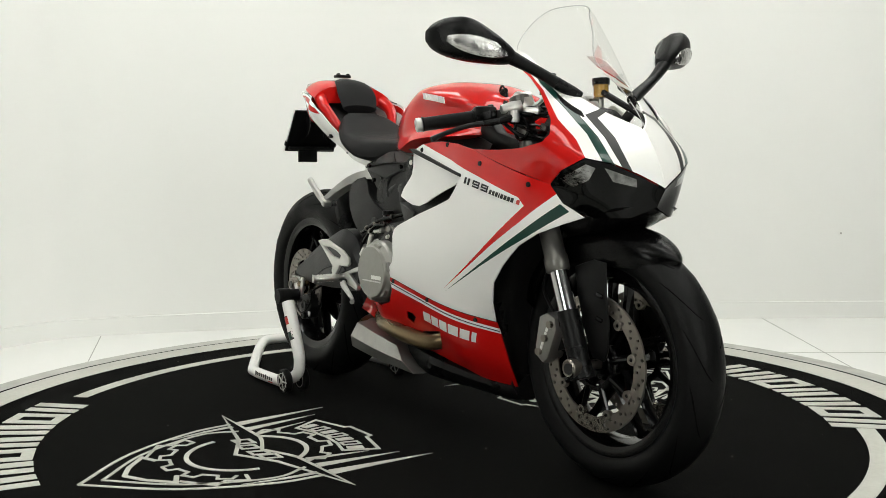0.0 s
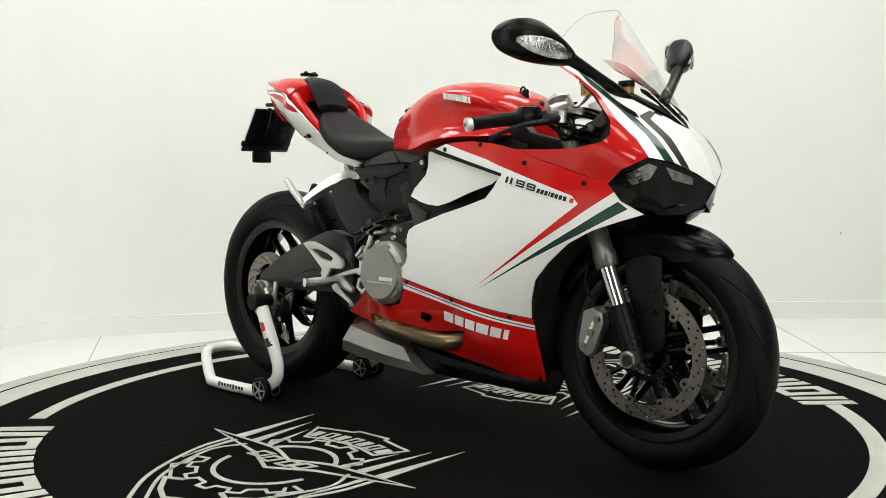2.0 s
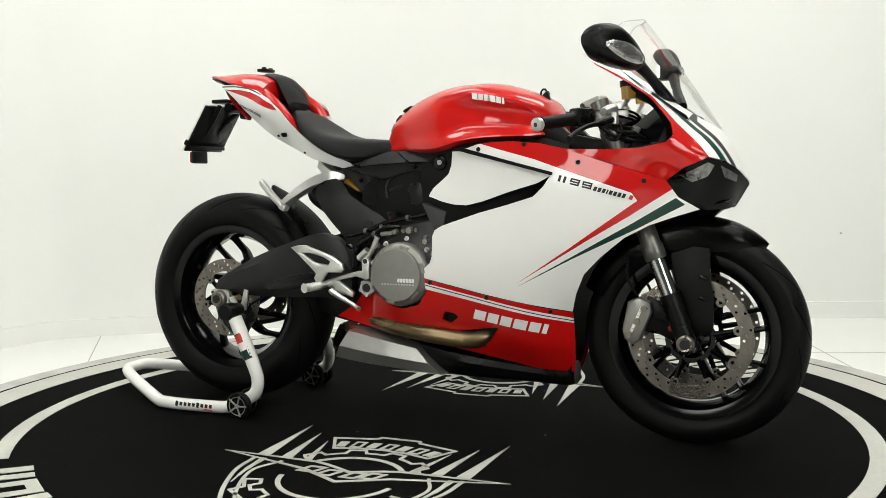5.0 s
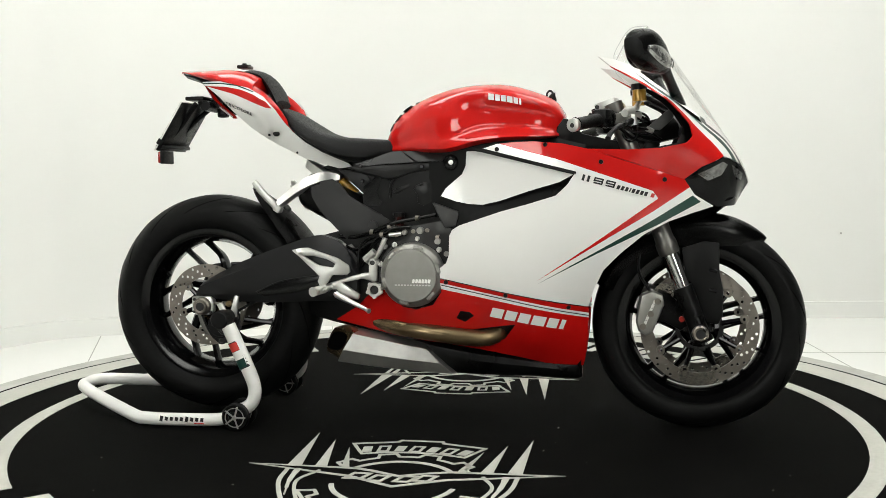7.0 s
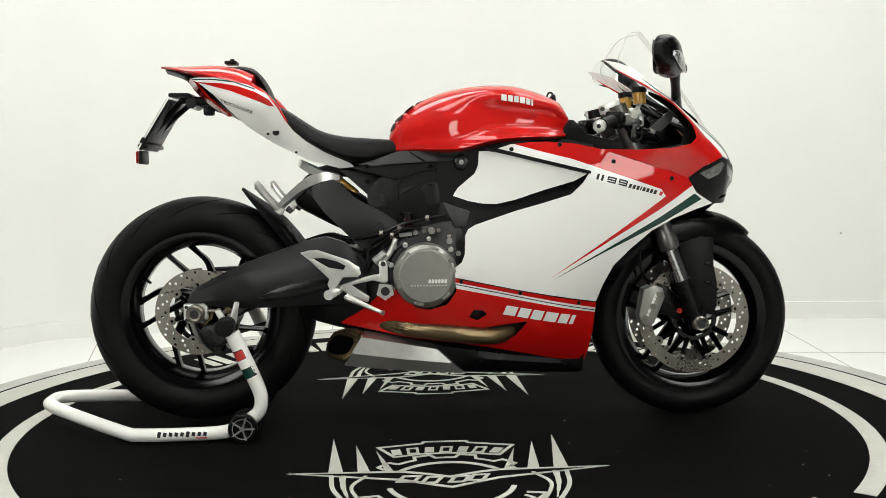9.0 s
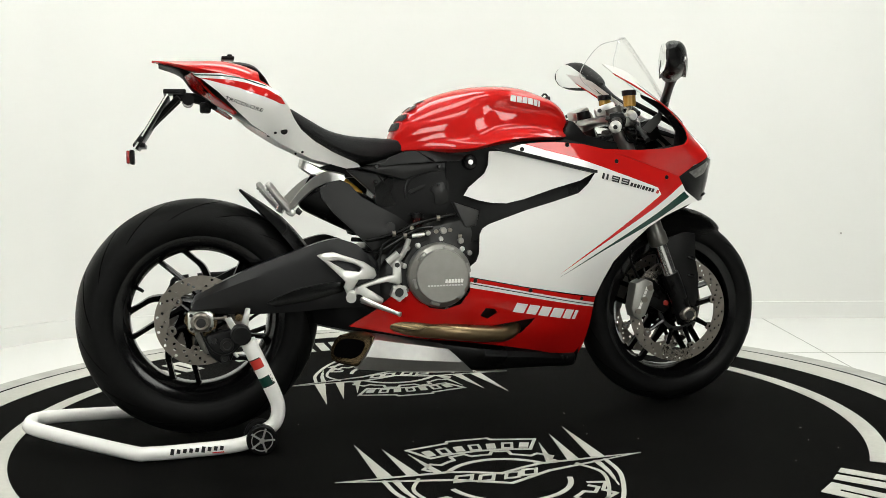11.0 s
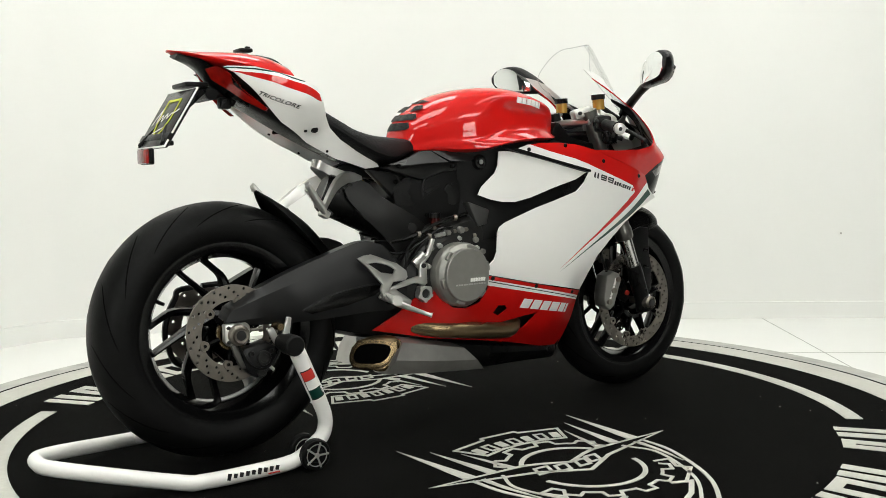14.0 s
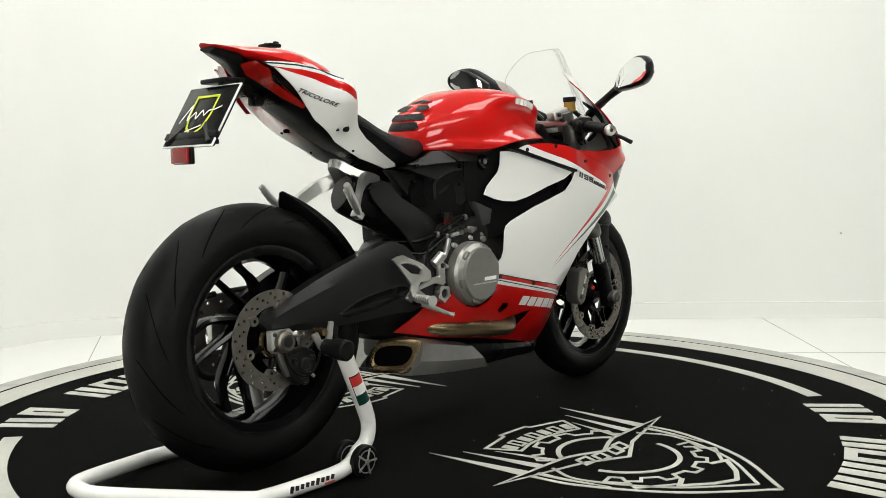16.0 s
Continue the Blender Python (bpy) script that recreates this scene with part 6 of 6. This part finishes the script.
    both("passenger_peg", tube([(-0.446, -0.150, 0.630), (-0.456, -0.153, 0.644), (-0.480, -0.161, 0.672), (-0.500, -0.168, 0.700), (-0.505, -0.170, 0.706)], [0.008, 0.0105, 0.0105, 0.0095, 0.007], 10, 3), SILVER, bike, "folded silver passenger footpeg")
    for k in range(6):
        f = k / 5
        both("peg_rib", tube([(-0.462 - 0.034 * f, -0.164 - 0.010 * f, 0.655 + 0.040 * f), (-0.472 - 0.034 * f, -0.150 - 0.010 * f, 0.649 + 0.040 * f)], 0.0045, 8, 1, False), SILVER, bike)
    both("peg_hinge", rbox(-0.443, -0.140, 0.627, 0.024, 0.030, 0.020, 0.005, (0, 30, 0)), SILVER, bike)
    both("hanger_knob", tube([(-0.425, -0.122, 0.632), (-0.413, -0.125, 0.622)], [0.009, 0.007], 10, 1, False), DARK, bike)


def controls(bike):
    part("top_yoke", slab([(0.50, -0.13), (0.55, -0.15), (0.59, -0.12), (0.585, 0.12), (0.55, 0.15), (0.50, 0.13), (0.485, 0.0)], -0.868, -0.888, 0.004), SILVER, bike, "silver top fork yoke").matrix_basis = Matrix(((1, 0, 0, 0), (0, 0, 1, 0), (0, -1, 0, 0), (0, 0, 0, 1)))
    part("ignition_switch", tube([(0.475, 0, 0.885), (0.470, 0, 0.908)], [0.022, 0.02], 14, 1, False), BLACK, bike)
    part("tank_breather", tube([(0.345, -0.03, 0.905), (0.342, -0.03, 0.94), (0.35, -0.03, 0.945)], [0.012, 0.011, 0.007], 10, 2), BLACK, bike)
    part("key_loop", tube([(0.335 + 0.009 * math.cos(i * 0.63), -0.03, 0.945 + 0.013 * math.sin(i * 0.63)) for i in range(11)], 0.003, 6, 1, False), BLACK, bike)
    both("tank_front_liner", slab([(0.355, 0.815), (0.36, 0.85), (0.378, 0.874), (0.39, 0.872), (0.41, 0.852), (0.43, 0.832), (0.50, 0.815), (0.60, 0.80), (0.58, 0.77), (0.40, 0.79)], -0.085, -0.12, 0.005), BLACK, bike, "black liner in front of the tank")
    for sg in (-1, 1):
        Y = lambda p: (p[0], p[1] * -sg, p[2])
        part("fork_cap", tube([Y((0.528, -0.108, 0.885)), Y((0.52, -0.108, 0.905))], [0.027, 0.024], 20, 1, False), SILVER, bike)
        part("bar_clamp", tube([Y((0.54, -0.108, 0.862)), Y((0.53, -0.108, 0.884))], 0.032, 20, 1, False), SILVER, bike)
        inner, outer = Vector(Y((0.525, -0.13, 0.878))), Vector(Y((0.415, -0.352, 0.842)))
        d = outer - inner
        part("handlebar", tube([inner, inner + d * 0.96], 0.011, 12, 1, False), BLACK, bike, "black clip-on handlebar")
        part("grip", tube([inner + d * k for k in (0.44, 0.46, 0.92, 0.94)], [0.020, 0.0165, 0.0165, 0.019], 16, 1, False), RUBBER, bike, "black rubber grip")
        end = part("bar_end", tube([inner + d * k for k in (0.94, 0.95, 1.0, 1.01)], [0.014, 0.017, 0.017, 0.012], 14, 1, False), SILVER, bike, "silver bar end weight")
        part("end_bore", tube([inner + d * 1.0101, inner + d * 1.0105], 0.006, 10, 1, False), INK, end)
        part("switch_box", move(rbox(0, 0, 0, 0.045, 0.055, 0.048, 0.009), Matrix.Translation(inner + d * 0.33) @ pose(0, 0, 0, 0, 0, -27 * -sg)), BLACK, bike, "black switch housing")
        part("throttle_box", tube([inner + d * 0.24, inner + d * 0.28], 0.026, 14, 1, False), BLACK, bike)
        part("lever_perch", move(rbox(0, 0, 0, 0.05, 0.04, 0.03, 0.006), Matrix.Translation(inner + d * 0.17 + Vector((0.03, 0, -0.005)))), TITAN, bike)
        part("lever", tube([Y((0.565, -0.17, 0.862)), Y((0.545, -0.215, 0.85)), Y((0.525, -0.275, 0.84)), Y((0.51, -0.33, 0.822)), Y((0.503, -0.368, 0.806))], [0.010, 0.008, 0.006, 0.006, 0.007], 10, 4), BLACK, bike, "black hand lever")
        pot = part("fluid_reservoir", tube([Y((0.585, -0.088, 0.918)), Y((0.583, -0.088, 0.95))], 0.019, 16, 1, False), GOLD, bike, "amber fluid reservoir with black cap")
        part("cap", tube([Y((0.583, -0.088, 0.95)), Y((0.582, -0.088, 0.966))], 0.022, 16, 1, False), BLACK, pot)
        part("reservoir_stay", tube([Y((0.585, -0.088, 0.918)), Y((0.565, -0.11, 0.89)), Y((0.55, -0.14, 0.87))], 0.006, 8), SILVER, bike)
        part("cable", tube([Y((0.50, -0.18, 0.87)), Y((0.56, -0.15, 0.82)), Y((0.60, -0.08, 0.80)), Y((0.56, -0.04, 0.76))], 0.005, 8), BLACK, bike)
        # clamps, master cylinder, hoses and wiring round the bars
        part("yoke_block", move(rbox(0, 0, 0, 0.062, 0.044, 0.030, 0.006), Matrix.Translation(Y((0.498, -0.100, 0.906))) @ pose(0, 0, 0, 0, -18, 20 * sg)), SILVER, bike, "silver clamp block")
        part("pinch_bolt", tube([Y((0.470, -0.122, 0.902)), Y((0.470, -0.128, 0.902))], 0.006, 10, 1, False), DARK, bike)
        part("adjuster_cap", tube([Y((0.521, -0.108, 0.905)), Y((0.517, -0.108, 0.916))], [0.015, 0.013], 14, 1, False), BLACK_PAINT, bike)
        part("master_cylinder", tube([Y((0.560, -0.150, 0.888)), Y((0.552, -0.172, 0.884)), Y((0.544, -0.196, 0.880))], [0.015, 0.015, 0.010], 14, 1, False), SILVER, bike, "silver brake master cylinder")
        part("lever_pivot", tube([Y((0.566, -0.172, 0.850)), Y((0.566, -0.172, 0.878))], 0.011, 12, 1, False), SILVER, bike)
        part("switch_button", tube([Y((0.462, -0.212, 0.872)), Y((0.452, -0.208, 0.876))], 0.007, 10, 1, False), DARK, bike)
        loop = [(0.560 + 0.020 * math.cos(a), -0.140 - 0.01 * math.sin(a * 0.5), 0.835 + 0.026 * math.sin(a)) for a in [i * 0.6 for i in range(11)]]
        part("hose_loop", tube([Y(p) for p in loop], 0.0042, 8, 2), BLACK_PAINT, bike)
        for k in range(4):
            part("wiring", tube([Y((0.50 + 0.012 * k, -0.175 + 0.01 * k, 0.868)), Y((0.545 + 0.014 * k, -0.150 + 0.012 * k, 0.846 - 0.010 * k)), Y((0.60 + 0.010 * k, -0.125 + 0.014 * k, 0.842 - 0.012 * k)), Y((0.645, -0.105 + 0.01 * k, 0.812))], 0.0028, 6, 4), DARK if k % 2 else BLACK_PAINT, bike)
        part("wiring_plug", move(rbox(0, 0, 0, 0.022, 0.012, 0.014, 0.003), Matrix.Translation(Y((0.612, -0.118, 0.838))) @ pose(0, 0, 0, 0, 25, 0)), TITAN, bike)
        part("dash_stay", slab([(0.600, 0.842), (0.668, 0.900), (0.680, 0.896), (0.672, 0.868), (0.640, 0.838)], -sg * -0.110, -sg * -0.116, 0.002), WEDGE, bike, "grey dash stay plate")
        mx = -0.014
        # mirror: stalk, shell, glass, lamp
        part("mirror_stalk", tube([Y((0.695, -0.085, 0.905)), Y((0.685, -0.11, 0.92)), Y((0.66, -0.19, 0.963)), Y((0.638, -0.258, 0.998 + (0.014 if sg > 0 else -0.003)))], [0.014, 0.015, 0.013, 0.017], 12, 4), BLACK, bike, "black mirror stalk")
        up = 0.020 if sg > 0 else -0.003
        Y = lambda p: (p[0], p[1] * -sg, p[2] + up)
        sec = []
        for k, zl, zh, x0, x1 in ((-0.232, 0.985, 1.0, 0.642, 0.658), (-0.25, 0.977, 1.018, 0.622, 0.672), (-0.29, 0.978, 1.05, 0.592, 0.669), (-0.335, 0.982, 1.077, 0.576, 0.652), (-0.375, 0.991, 1.077, 0.566, 0.63), (-0.4, 1.005, 1.065, 0.558, 0.602), (-0.412, 1.022, 1.05, 0.556, 0.58)):
            xc, zc, rx, rz = (x0 + x1) / 2, (zl + zh) / 2, (x1 - x0) / 2, (zh - zl) / 2
            sec.append([Y((mx + xc + rx * (math.cos(a) if math.cos(a) > 0 else -abs(math.cos(a)) ** 0.5), k, zc + rz * math.copysign(abs(math.sin(a)) ** 0.8, math.sin(a)))) for a in [2 * math.pi * i / 14 for i in range(14)]])
        sh = part("mirror_shell", loft(sec, 4, 2), BLACK, bike, "rounded black mirror shell")
        g = []
        for k, rz, cx, cz in ((-0.262, 0.018, 0.6085, 1.003), (-0.29, 0.028, 0.590, 1.015), (-0.335, 0.038, 0.574, 1.03), (-0.375, 0.034, 0.564, 1.035), (-0.398, 0.016, 0.5575, 1.036)):
            g.append([Y((mx + cx, k, cz - rz)), Y((mx + cx - 0.0025, k, cz)), Y((mx + cx, k, cz + rz)), Y((mx + cx + 0.01, k, cz))])
        part("mirror_glass", loft(g, 3, 2), MIRROR, sh, "mirror glass")
        g = []
        for k, rz, cx, cz in ((-0.272, 0.006, 0.6715, 0.996), (-0.295, 0.017, 0.667, 1.004), (-0.335, 0.023, 0.650, 1.014), (-0.372, 0.018, 0.630, 1.022), (-0.392, 0.006, 0.614, 1.026)):
            g.append([Y((mx + cx, k, cz - rz)), Y((mx + cx + 0.006, k, cz)), Y((mx + cx, k, cz + rz)), Y((mx + cx - 0.02, k, cz))])
        lamp = part("indicator_lens", loft(g, 3, 2), MOSAIC, sh, "clear indicator lens in the mirror shell")
        for i in range(5):
            f = i / 4
            part("lens_rib", tube([Y((mx + 0.676 - 0.046 * f, -0.283 - 0.092 * f, 1.001 + 0.024 * f - 0.013)), Y((mx + 0.679 - 0.046 * f, -0.283 - 0.092 * f, 1.001 + 0.024 * f)), Y((mx + 0.674 - 0.046 * f, -0.283 - 0.092 * f, 1.001 + 0.024 * f + 0.013))], 0.0012, 6, 3), BLACK, lamp)


def motorcycle():
    bike = thing("motorcycle", "red and white sports motorcycle with black wheels, raised on a stand", "motorcycle")
    fairings(bike)
    tank_and_seat(bike)
    tail(bike)
    running_gear(bike)
    engine(bike)
    controls(bike)
    return bike


JOINT = material("grey_tile_joint", (0.45, 0.45, 0.42), 0.7)
room()
TABLE = turntable()
STAND = paddock_stand()
BIKE = motorcycle()


def motions():
    walk(TABLE, [(t, pose(0, 0, 0, 0, 0, a)) for t, a in TURN])
    walk(STAND, [(t, pose(0, 0, 0, 0, 0, a)) for t, a in TURN])
    walk(BIKE, [(t, pose(0, 0, 0, 0, 0, a) @ pose(0, 0.013, 0, 0, 0, -0.65) @ pose(0, 0, 0.8, -1.2) @ pose(0, 0, -0.8)) for t, a in TURN])


motions()
